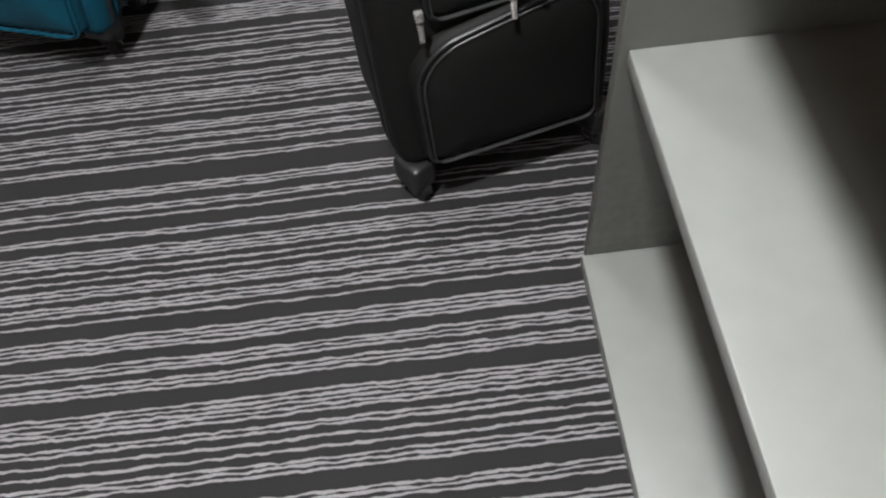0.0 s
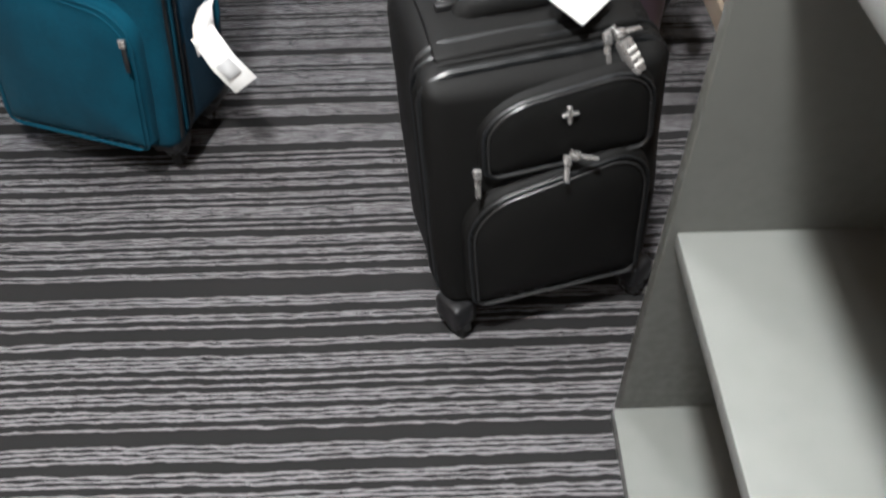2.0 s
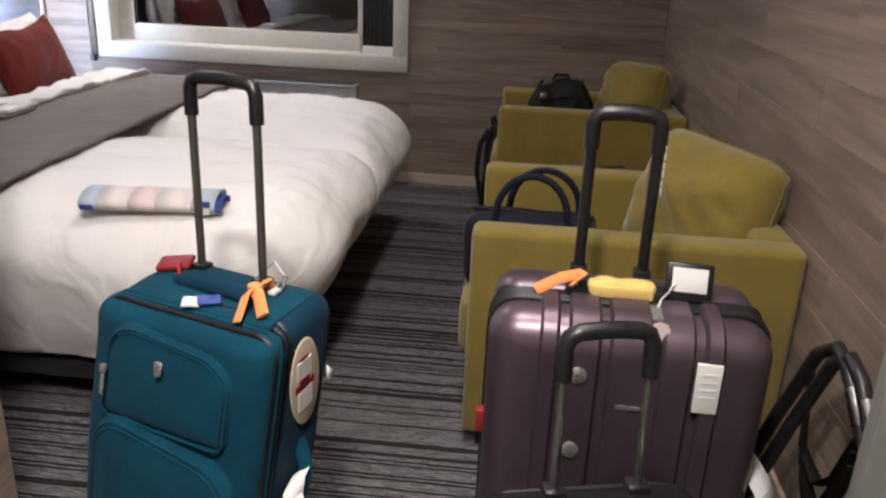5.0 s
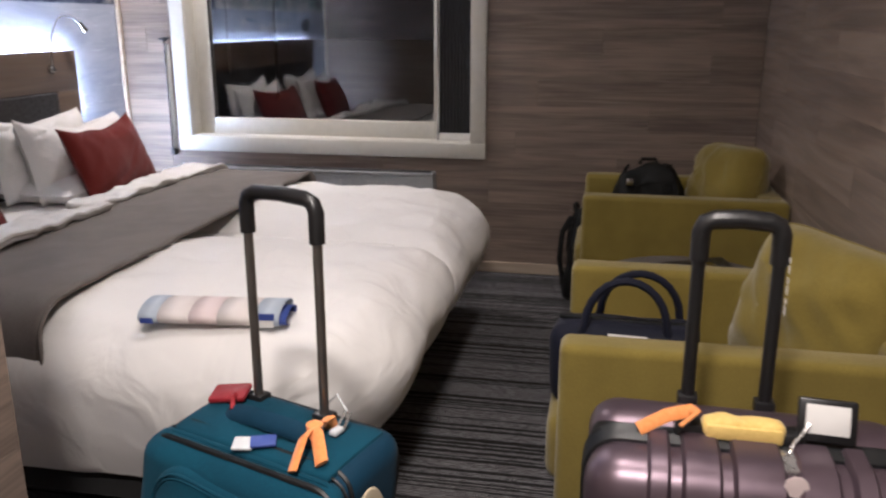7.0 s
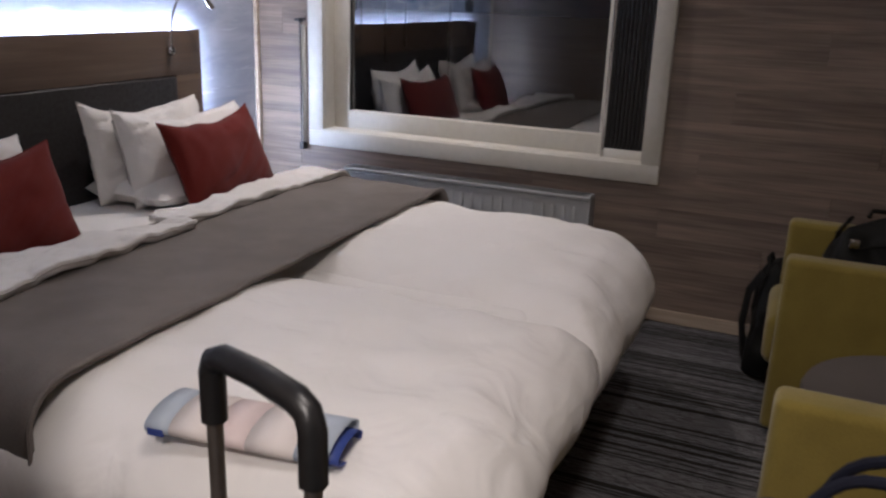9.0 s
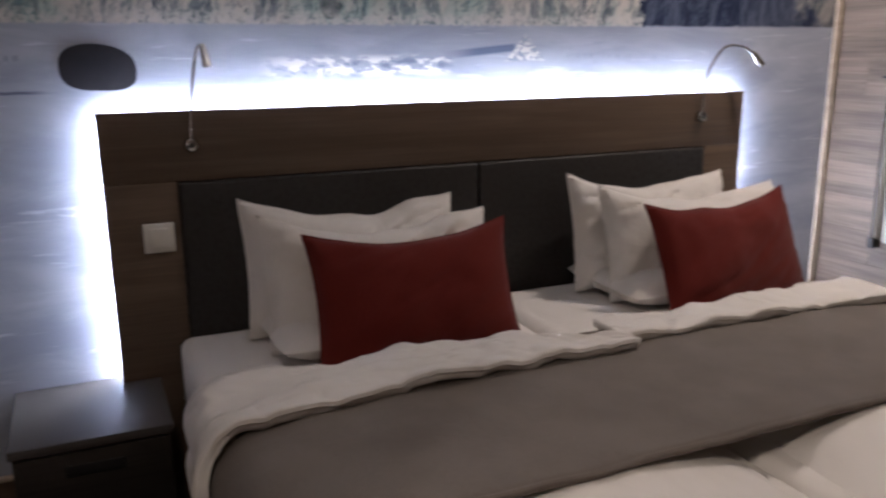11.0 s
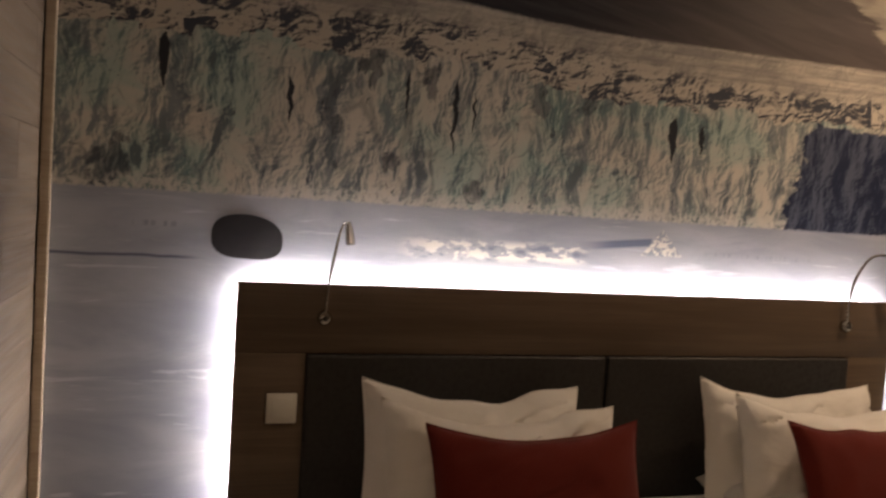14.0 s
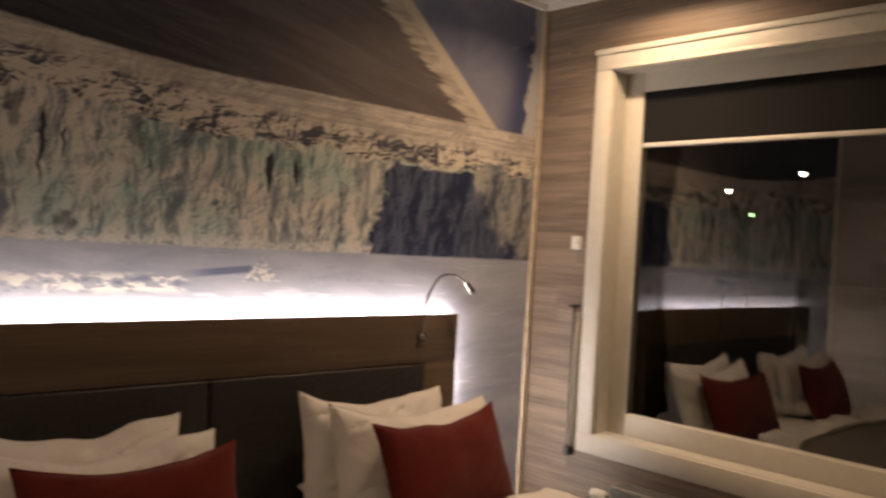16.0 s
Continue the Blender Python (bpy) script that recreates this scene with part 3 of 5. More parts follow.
part("window_sill", boxm(WX0 - 0.012, WX1 + 0.012, -0.004, 0.20, WZ0 - 0.02, WZ0 + 0.005, bevel=0.002), WHITEPAINT, win)
bm = bmesh.new()
box(bm, WX0 + 0.002, 0.50, 0.09, 0.15, WZ0, WZ1, bevel=0.004)
box(bm, 0.50, WX1, 0.09, 0.15, 2.215, WZ1, bevel=0.004)
box(bm, 0.50, 1.83, 0.09, 0.15, WZ0 - 0.002, 0.818, bevel=0.004)
box(bm, 1.82, 1.85, 0.085, 0.15, WZ0, 2.215, bevel=0.003)
part("window_frame", bm, WHITEPAINT, win)
pane = part("pane", boxm(0.495, 1.825, 0.118, 0.122, 0.81, 2.22), GLASS, win, "dark glass mirroring the room", smooth=False)
pane.visible_shadow = False
part("gasket", boxm(0.497, 0.504, 0.10, 0.117, 0.812, 2.218), BLACKPL, win)
blind = part("roller_blind", boxm(0.503, 1.822, 0.104, 0.108, 1.985, 2.215), BLIND, win, "black roller blind pulled down a little")
part("bottom_bar", boxm(0.503, 1.822, 0.098, 0.113, 1.975, 1.993, bevel=0.003), WHITEPL, win)
# ribbed vent panel beside the pane
vent = thing("ventilation_panel", "dark ribbed ventilation panel with pale metal edges", "vent", pose(1.95, 0.06, WZ0))
part("backing", boxm(-0.095, 0.088, 0.0, 0.03, 0.0, 1.49), BLACKPL, vent)
for k in range(9):
    part("slat", boxm(-0.085 + k * 0.0185, -0.074 + k * 0.0185, -0.014, 0.002, 0.05, 1.49, bevel=0.003), BLACKPL, vent)
part("side_rail", boxm(-0.108, -0.092, -0.018, 0.03, 0.0, 1.49, bevel=0.003), CHROME, vent)
part("bottom_cap", boxm(-0.092, 0.086, -0.02, 0.03, 0.0, 0.045, bevel=0.004), WHITEPL, vent)

# lamps in the ceiling, the added fill among them
for sx, sy, power, rad, spread in SPOTS:
    li = thing("ceiling_light", "round ceiling light, lit, with a pale rim" if rad > 0.1 else "small round recessed ceiling light, lit, one of the set added as fill", "ceiling light", pose(sx, sy, CEIL), "ceiling lights")
    part("rim", lathem([(rad + 0.002, -0.0005), (rad + 0.01, -0.006), (rad + 0.016, -0.006), (rad + 0.020, 0.0)], (0, 0, 0), n=28), WHITEPL, li)
    part("diffuser", lathem([(0.001, -0.003), (rad, -0.003), (rad, -0.001)], (0, 0, 0), n=24), GLOW, li)

# ---- radiator ----
rad = thing("radiator", "grey enamelled panel radiator under the window", "radiator", pose(0.60, -0.10, 0.0))
part("front_panel", boxm(0, 1.25, -0.03, -0.012, 0.10, 0.55, bevel=0.006), RADIATOR, rad)
part("back_panel", boxm(0, 1.25, 0.045, 0.06, 0.10, 0.55, bevel=0.006), RADIATOR, rad)
for k in range(24):
    part("flute", boxm(0.03 + k * 0.05, 0.045 + k * 0.05, -0.034, -0.029, 0.13, 0.52, bevel=0.002), RADIATOR, rad)
part("top_grille", boxm(-0.004, 1.254, -0.036, 0.062, 0.552, 0.570, bevel=0.004), RADIATOR, rad)
for k in range(3):
    part("grille_slot", boxm(0.01, 1.24, -0.022 + k * 0.026, -0.012 + k * 0.026, 0.5705, 0.5725), BLACKPL, rad)
for sx in (-0.006, 1.247):
    part("side_cover", boxm(sx, sx + 0.009, -0.034, 0.062, 0.10, 0.56, bevel=0.002), RADIATOR, rad)
part("valve_body", lathem([(0.012, -0.05), (0.012, 0.0), (0.016, 0.002), (0.016, 0.012)], (-0.01, 0.015, 0.50), "x", 14), CHROME, rad)
part("thermostat_knob", lathem([(0.018, -0.125), (0.024, -0.118), (0.025, -0.07), (0.020, -0.055), (0.014, -0.05)], (0.0, 0.015, 0.50), "x", 18), WHITEPL, rad, "white thermostat knob")
part("feed_pipe", tubem([(-0.035, 0.015, 0.5), (-0.035, 0.015, 0.02)], 0.008), CHROME, rad)
for sx in (0.2, 1.05):
    part("wall_bracket", boxm(sx, sx + 0.03, 0.058, 0.10, 0.14, 0.5), RADIATOR, rad)

# blind rod and thermostat on the planks beside the window
rod = thing("blind_rod", "thin grey metal crank rod with a black knob beside the window", "rod", pose(0.288, -0.03, 0.62))
part("shaft", tubem([(0, 0, 0), (0, 0, 0.64)], 0.006), CHROME, rod)
part("channel", boxm(-0.012, 0.012, 0.012, 0.03, 0.02, 0.62, bevel=0.003), WHITEPL, rod)
part("knob", lathem([(0.010, 0.0), (0.016, 0.006), (0.016, 0.014), (0.008, 0.02)], (0, 0, 0.635), n=14), BLACKPL, rod)
part("crank", tubem([(-0.03, 0, 0.645), (0.03, -0.005, 0.652)], 0.006), BLACKPL, rod)
part("foot_clip", boxm(-0.012, 0.012, -0.01, 0.03, -0.01, 0.03, bevel=0.003), BLACKPL, rod)
th = thing("thermostat", "small white wall thermostat", "thermostat", pose(0.262, -0.001, 1.548))
part("body", boxm(-0.025, 0.025, -0.018, 0, -0.03, 0.03, bevel=0.005), WHITEPL, th)
part("dial", lathem([(0.014, -0.026), (0.016, -0.018), (0.016, -0.017)], (0, 0, 0.005), "y", 16), PAPER, th)

# ---- headboard with its strip light ----
HY0, HY1, HZ = -2.78, -0.522, 1.218
hb = thing("headboard", "wide brown wooden headboard with a dark padded centre, lit from behind", "headboard", pose(0.0, 0.0, 0.0))
part("back_frame", boxm(0.001, 0.046, HY0 + 0.034, HY1 - 0.034, 0.1, HZ - 0.034), BACKING, hb)
PY0, PY1, PZ = -2.585, -0.695, 1.022
part("top_rail", boxm(0.046, 0.060, HY0, HY1, PZ, HZ, bevel=0.002), OAK, hb)
part("side_stile", boxm(0.046, 0.0595, HY0, PY0, 0.05, PZ, bevel=0.002), OAK, hb)
part("side_stile", boxm(0.046, 0.0595, PY1, HY1, 0.05, PZ, bevel=0.002), OAK, hb)
mid_y = (PY0 + PY1) / 2
for a, b in ((PY0, mid_y), (mid_y, PY1)):
    part("padded_panel", boxm(0.0465, 0.068, a + 0.003, b - 0.003, 0.3, PZ - 0.003, bevel=0.010, seg=4), LEATHER, hb, "dark leatherette pad")
part("lower_panel", boxm(0.046, 0.055, PY0, PY1, 0.05, 0.3), OAK, hb)
led = thing("led_strip_light", "glowing white strip light hidden behind the headboard edges", "strip light", pose(0, 0, 0))
part("top_strip", boxm(0.012, 0.030, HY0 + 0.02, HY1 - 0.02, HZ - 0.030, HZ - 0.022), LED, led)
part("side_strip", boxm(0.012, 0.030, HY0 + 0.022, HY0 + 0.030, 0.35, HZ - 0.03), LED, led)
part("side_strip", boxm(0.012, 0.030, HY1 - 0.030, HY1 - 0.022, 0.35, HZ - 0.03), LED, led)

sw = thing("light_switch", "square off-white rocker switch on the headboard", "switch", pose(0.06, -2.646, 0.867))
part("frame", boxm(0, 0.010, -0.042, 0.042, -0.042, 0.042, bevel=0.003), WHITEPL, sw)
part("rocker", boxm(0.008, 0.0145, -0.028, 0.028, -0.028, 0.028, bevel=0.003), WHITEPL, sw)


def reading_lamp(y, z, path, head_dir):
    la = thing("reading_lamp", "slim chrome gooseneck reading lamp, switched off, on the headboard", "lamp", pose(0.06, y, z), "reading lamps")
    part("base", lathem([(0.021, 0.0), (0.021, 0.012), (0.016, 0.02), (0.009, 0.022)], (0, 0, 0), "x", 20), CHROME, la)
    part("button", lathem([(0.007, 0.02), (0.007, 0.026), (0.004, 0.028)], (0, 0, 0), "x", 12), BLACKPL, la)
    pts = [Vector(p) for p in path]
    fine = []
    for i in range(len(pts) - 1):
        p0, p1, p2, p3 = pts[max(i - 1, 0)], pts[i], pts[i + 1], pts[min(i + 2, len(pts) - 1)]
        for k in range(6):
            t = k / 6
            fine.append(0.5 * ((2 * p1) + (p2 - p0) * t + (2 * p0 - 5 * p1 + 4 * p2 - p3) * t * t + (3 * p1 - p0 - 3 * p2 + p3) * t ** 3))
    fine.append(pts[-1])
    part("gooseneck", tubem(fine, 0.0045), CHROME, la)
    d = Vector(head_dir).normalized()
    e = pts[-1]
    head = part("lamp_head", lathem([(0.006, -0.012), (0.010, 0.0), (0.013, 0.035), (0.014, 0.05)], (0, 0, 0), n=16), CHROME, la, m=Matrix.Translation(e) @ d.to_track_quat("Z", "Y").to_matrix().to_4x4())
    part("lens", lathem([(0.011, 0.05), (0.010, 0.0515)], (0, 0, 0), n=14), BLACKPL, head)
    return la


reading_lamp(-2.54, 1.124, [(0.015, 0, 0.01), (0.02, 0.005, 0.10), (0.03, 0.022, 0.22), (0.045, 0.034, 0.268), (0.062, 0.044, 0.262)], (0.25, 0.12, -1))
reading_lamp(-0.728, 1.132, [(0.015, 0, 0.01), (0.02, -0.006, 0.08), (0.03, 0.004, 0.17), (0.045, 0.05, 0.245), (0.06, 0.115, 0.25), (0.075, 0.165, 0.222)], (0.25, 0.7, -0.9))


# ---- bed ----
def drape(xa, xb, ya, yb, z, foot, near, far, r=0.05, step=0.025, wrinkle=0.006, seed=0.0, fold=0.015, head_wave=0.0, puff=0.0, floor=0.12, round_near=0.0, round_far=0.0, end_wave=0.0, tuck=0.0, tip=0.0, widen=0.0, crisp=0.0, rims=None):
    """A cloth that lies on the bed and hangs over its foot (+x), near side (-y) and far side (+y)."""
    bm = bmesh.new()

    def prof(u, length, hang):
        if not hang or u < length - r:
            return u, 0.0
        a = (u - (length - r)) / r
        if a < math.pi / 2:
            return length - r + r * math.sin(a), r * (1 - math.cos(a))
        return length, r + (a - math.pi / 2) * r

    lx, ly = xb - xa, (yb - ya) / 2
    nu = max(2, round((lx + foot) / step))
    nv0, nv1 = round((ly + near) / step), round((ly + far) / step)
    grid = []
    for i in range(nu + 1):
        u = (lx + foot) * i / nu
        px, dx = prof(u, lx, foot)
        row = []
        for j in range(-nv0, nv1 + 1):
            v = abs(j) * step
            side = -1 if j < 0 else 1
            py, dy = prof(v, ly, near if j < 0 else far)
            X, Y = xa + px, (ya + yb) / 2 + side * py
            down = max(dx, dy)
            rc = round_near if j < 0 else round_far
            if rc:
                s = max(0.0, min(1.0, (py - (ly - rc)) / rc))
                X -= rc * 0.75 * (1 - math.sqrt(max(0.0, 1 - s * s))) * min(1.0, px / lx) ** 6
            q = Vector((X * 3 + seed, Y * 3, down * 2 + seed))
            w = wrinkle * (noise.noise(q * 2.2) * 2 + noise.noise(q * 6) * 1.0)
            w += wrinkle * 1.2 * (1 - abs(noise.noise(q * 1.6 + Vector((9, 2, 0)))) * 4)
            if crisp:
                w -= crisp * max(0.0, 1 - abs(noise.noise(Vector((X * 9 + Y * 4, Y * 6 - X * 3, down * 8 + seed)))) * 7)
                w += 0.8 * crisp * abs(noise.noise(Vector((X * 14 - Y * 7, Y * 9 + X * 5, down * 9 + seed + 3)))) * 2
            out = fold * noise.noise(Vector((X * 4.5 + seed, Y * 4.5, 1.3))) * min(1, down * 6) + 0.03 * fold * math.sin((X + Y) * 26 + seed) * min(1, down * 3)
            both = dx + dy + 1e-6
            wx = dx / both
            wx = wx * wx * (3 - 2 * wx)
            wy = 1 - wx if dy > 0 else 0.0
            X += wx * (out + 0.25 * fold + w * 0.5 + puff * math.sin(min(1, dx / max(foot, 0.01)) * 3.0))
            Y += wy * side * (out + 0.25 * fold + w * 0.5 + puff * 0.6 * math.sin(min(1, dy / 0.5) * 3.0))
            if tuck and down > 0.14:
                curl = ((down - 0.14) / 0.3) ** 1.4
                X -= wx * tuck * curl
                Y -= wy * side * 0.4 * tuck * curl
            if tip or widen:
                s = max(0.0, min(1.0, (py - (ly - 0.40)) / 0.40)) * (1 if (near if j < 0 else far) else 0)
                X += (X - xa) * s * (0.35 + min(0.5, down * 1.2))
            if tip:
                s = max(0.0, min(1.0, ((Y - yb) + 0.42) / 0.42))
                X += (xb - X) * 0.85 * s * s * (0.7 + 0.3 * s)
            if i < 4 and head_wave:
                X += head_wave * (noise.noise(Vector((Y * 4, seed, 0))) * 1.5 + noise.noise(Vector((Y * 13, seed, 4)))) * (1 - i / 4)
            if end_wave and i > nu - 5:
                X += end_wave * (noise.noise(Vector((Y * 2.3, seed, 7))) * 1.6 + 0.5 * noise.noise(Vector((Y * 11, seed, 4)))) * (1 - (nu - i) / 5)
            ease_y = min(1.0, max(0.0, ly - 0.3 * r - py) / 0.35)
            ease_x = min(1.0, max(0.0, lx - 0.3 * r - px) / 0.45) if foot else 1.0
            lift = puff * 0.7 * ease_y * (2 - ease_y) * ease_x * (2 - ease_x)
            row.append(bm.verts.new((X, Y, max(floor + 0.02 * noise.noise(Vector((X * 6, Y * 6, 0))), z - down + (w if down < 0.03 else w * 0.3) + lift))))
        grid.append(row)
    if rims is not None:
        rims += [[v.co.copy() for v in grid[0]], [v.co.copy() for v in grid[-1]], [r[0].co.copy() for r in grid], [r[-1].co.copy() for r in grid]]
    for a, b in zip(grid, grid[1:]):
        for k in range(len(a) - 1):
            bm.faces.new((a[k], a[k + 1], b[k + 1], b[k]))
    return bm


def hems(root, rims, material, r):
    for pts in rims:
        part("hem", tubem(pts, r, 6), material, root)


def padded(ob, t):
    mod = ob.modifiers.new("thickness", "SOLIDIFY")
    mod.thickness, mod.offset = t, -1.0
    return ob


BY0, BY1 = -2.62, -0.66
BM = (BY0 + BY1) / 2
bed = thing("bed", "wide hotel bed on a dark base with two mattresses", "bed", pose(0.08, BM, 0.0))
part("base", boxm(0.0, 1.90, BY0 - BM + 0.03, BY1 - BM - 0.03, 0.08, 0.36, bevel=0.012), BEDDARK, bed)
for sx in (0.1, 1.8):
    for sy in (BY0 - BM + 0.15, 0.0, BY1 - BM - 0.15):
        part("leg", boxm(sx - 0.025, sx + 0.025, sy - 0.025, sy + 0.025, 0.0, 0.09, bevel=0.004), BLACKPL, bed)
for a, b in ((BY0 - BM, -0.006), (0.006, BY1 - BM)):
    part("mattress", boxm(0.0, 1.96, a, b, 0.36, 0.575, bevel=0.035, seg=4), LINEN, bed, "white mattress with fitted sheet")

for y0, y1, near, far, rn, rf, sd in ((BY0 - 0.040, BM - 0.012, 0.40, 0.05, 0.34, 0.0, 1.7), (BM + 0.012, BY1 + 0.03, 0.05, 0.40, 0.0, 0.30, 5.2)):
    rims = []
    dv = padded(part("duvet", drape(0.68, 2.225, y0, y1, 0.604, 0.42, near, far, r=0.14, seed=sd, wrinkle=0.0050, fold=0.020, puff=0.05, tuck=0.15, floor=0.17, round_near=rn, round_far=rf, rims=rims), LINEN), 0.02)
    tagged(dv, "white rumpled duvet hanging over the foot of the bed", "duvet", "duvets")
    hems(dv, rims[:2], LINEN, 0.003)
rims = []
th = padded(part("bed_throw", drape(0.76, 1.365, BY0 - 0.045, BY1 + 0.06, 0.660, 0.0, 0.19, 0.22, r=0.11, seed=3.1, wrinkle=0.0018, fold=0.008, rims=rims), THROW), 0.012)
tagged(th, "taupe woven bed throw across the middle of the bed", "throw")
hems(th, rims, THROW, 0.005)
for y0, y1, near, far, sd in ((BY0 - 0.060, BM + 0.012, 0.38, 0.0, 3.1), (BM + 0.02, BY1 + 0.05, 0.0, 0.26, 7.7)):
    rims = []
    fs = padded(part("folded_sheet", drape(0.715, 0.91 if near else 0.865, y0, y1, 0.684 if near else 0.678, 0.0, near, far, r=0.11, seed=sd + 2, wrinkle=0.0045, fold=0.030, step=0.010, head_wave=0.022, end_wave=0.003, tip=1.0 if near else 0.0, widen=1.0, crisp=0.0055, rims=rims), SHEET), 0.022)
    tagged(fs, "white duvet edge folded back in creases", "duvet edge", "folded duvet edges")
    hems(fs, rims[1:2], SHEET, 0.009)


def cushion(w, h, d, seed=0.0, nu=26, nv=20, crease=0.006, pinch=0.045, sag=0.0, corner=0.05, lobe=0.0):
    """A soft stuffed pillow standing on its long edge: x thickness, y width, z height from 0."""
    bm = bmesh.new()
    layers = []
    for side in (1, -1):
        rows = []
        for i in range(nu + 1):
            u = 2 * i / nu - 1
            row = []
            for j in range(nv + 1):
                v = 2 * j / nv - 1
                prof = max(0.0, (1 - abs(u) ** 2.8)) ** 0.48 * max(0.0, (1 - abs(v) ** 2.8)) ** 0.48
                y = u * w / 2 * (1 - pinch * (1 - v * v))
                z = v * h / 2 * (1 - pinch * 1.2 * (1 - u * u))
                q = Vector((y * 6 + seed, z * 6, seed + side))
                k = crease * (noise.noise(q) + 0.7 * noise.noise(q * 2.0) + 0.15 * noise.noise(q * 4)) * prof ** 0.4
                k += crease * (0.5 - abs(noise.noise(q * 1.2))) * prof ** 0.5
                pull = abs(noise.noise(Vector(((u - v) * 2.2 + seed, (u + v) * 0.5, seed * 1.3 + side))))
                k -= crease * 0.9 * max(0.0, 1 - pull * 6) * prof ** 0.5
                z -= sag * (1 - u * u) * max(0, v) * (1 + 0.45 * noise.noise(Vector((u * 2.1, seed, 0))))
                y *= 1 - corner * (u * v) ** 4
                z *= 1 - corner * (u * v) ** 4
                z -= lobe * max(0.0, u - 0.55) / 0.45 * max(0.0, v) ** 2
                edge = i in (0, nu) or j in (0, nv)
                row.append(bm.verts.new((side * (d / 2 * prof) + (0 if edge else k), y, z + h / 2)))
            rows.append(row)
        layers.append(rows)
        for a, b in zip(rows, rows[1:]):
            for k in range(nv):
                bm.faces.new((a[k], a[k + 1], b[k + 1], b[k]) if side > 0 else (a[k], b[k], b[k + 1], a[k + 1]))
    bmesh.ops.remove_doubles(bm, verts=bm.verts, dist=0.0004)
    return bm


def seam(parent, w, h, material, seed=0.0, pinch=0.045, sag=0.0, n=26, corner=0.05, lobe=0.0):
    """The stitched rim of a cushion."""
    pts = []
    for k in range(4 * n):
        side, t = divmod(k, n)
        t = 2 * t / n - 1
        u, v = ((t, -1), (1, t), (-t, 1), (-1, -t))[side]
        y = u * w / 2 * (1 - pinch * (1 - v * v))
        z = v * h / 2 * (1 - pinch * 1.2 * (1 - u * u))
        z -= sag * (1 - u * u) * max(0, v) * (1 + 0.45 * noise.noise(Vector((u * 2.1, seed, 0))))
        y, z = y * (1 - corner * (u * v) ** 4), z * (1 - corner * (u * v) ** 4)
        pts.append((0.0, y, z - lobe * max(0.0, u - 0.55) / 0.45 * max(0.0, v) ** 2 + h / 2))
    return part("seam", tubem(pts, 0.0028, 6, closed=True), material, parent)


def stand(name, bm, material, label, category, x, y, z, lean, turn=0.0, roll=0.0, group=""):
    ob = tagged(part(name, bm, material), label, category, group)
    ob.matrix_world = pose(x, y, z) @ pose(0, 0, 0, 0, 0, turn) @ pose(0, 0, 0, roll, -lean, 0)
    return ob


MT = 0.578
for k, (py0, sd) in enumerate(((-2.08, 1.0), (-0.99, 6.0))):
    ob = tagged(part("pillow", cushion(0.64, 0.42, 0.14, sd + 20, crease=0.004, pinch=0.02), COTTON), "white pillow lying flat under the upright ones", "pillow", "pillows")
    ob.matrix_world = pose(0.10, py0 - 0.02, MT + 0.055) @ pose(0, 0, 0, 0, 90, 0)
    last = stand("pillow", cushion(0.66, 0.40, 0.16, sd, nu=40, nv=30, sag=0.06, crease=0.016, pinch=0.05, corner=0.012, lobe=0.03), COTTON, "white pillow leaning against the headboard", "pillow", 0.235, py0 - (0.035 if k == 0 else 0.045), MT + 0.008, 11, group="pillows")
    seam(last, 0.66, 0.40, COTTON, sd, 0.05, 0.06, corner=0.012, lobe=0.03)
    last = stand("pillow", cushion(0.685 if k == 0 else 0.74, 0.385, 0.19, sd + 3, nu=40, nv=30, sag=0.07, crease=0.020, pinch=0.05, corner=0.012, lobe=0.035), COTTON, "white pillow standing in front of another", "pillow", 0.375, py0 + (0.004 if k == 0 else 0.035), MT + 0.004, 14, group="pillows")
    seam(last, 0.685 if k == 0 else 0.74, 0.385, COTTON, sd + 3, 0.05, 0.07, corner=0.012, lobe=0.035)
    last = stand("cushion", cushion(0.57 if k == 0 else 0.60, 0.365, 0.145, sd + 9, nu=40, nv=30, pinch=0.05, crease=0.007, sag=0.035, corner=-0.02), RED, "rust-red woven cushion leaning on white pillows", "cushion", 0.555, py0 + (0.042 if k == 0 else 0.052), MT - 0.004, 22, -3 if k == 0 else 4, 0.5 if k == 0 else 1.0, group="red cushions")
    seam(last, 0.57 if k == 0 else 0.60, 0.365, RED, sd + 9, 0.05, 0.035, corner=-0.02)

# ---- bedside table ----
ns = thing("nightstand", "dark bedside cabinet with one drawer and a grey-brown top", "nightstand", pose(0.0, -2.87, 0.0))
part("body", boxm(0.005, 0.375, -0.185, 0.185, 0.06, 0.425, bevel=0.003), DARKWOOD, ns)
part("top", boxm(0.003, 0.395, -0.192, 0.192, 0.426, 0.45, bevel=0.003), STANDTOP, ns)
part("plinth", boxm(0.02, 0.34, -0.17, 0.17, 0.0, 0.06), BLACKPL, ns)
dr = part("drawer_front", boxm(0.376, 0.392, -0.180, 0.180, 0.22, 0.418, bevel=0.002), DARKWOOD, ns)
part("handle_slot", boxm(0.391, 0.3955, -0.07, 0.07, 0.355, 0.385, bevel=0.002), BLACKPL, dr, "dark recessed grip")
part("door_front", boxm(0.376, 0.392, -0.180, 0.180, 0.065, 0.215, bevel=0.002), DARKWOOD, ns)


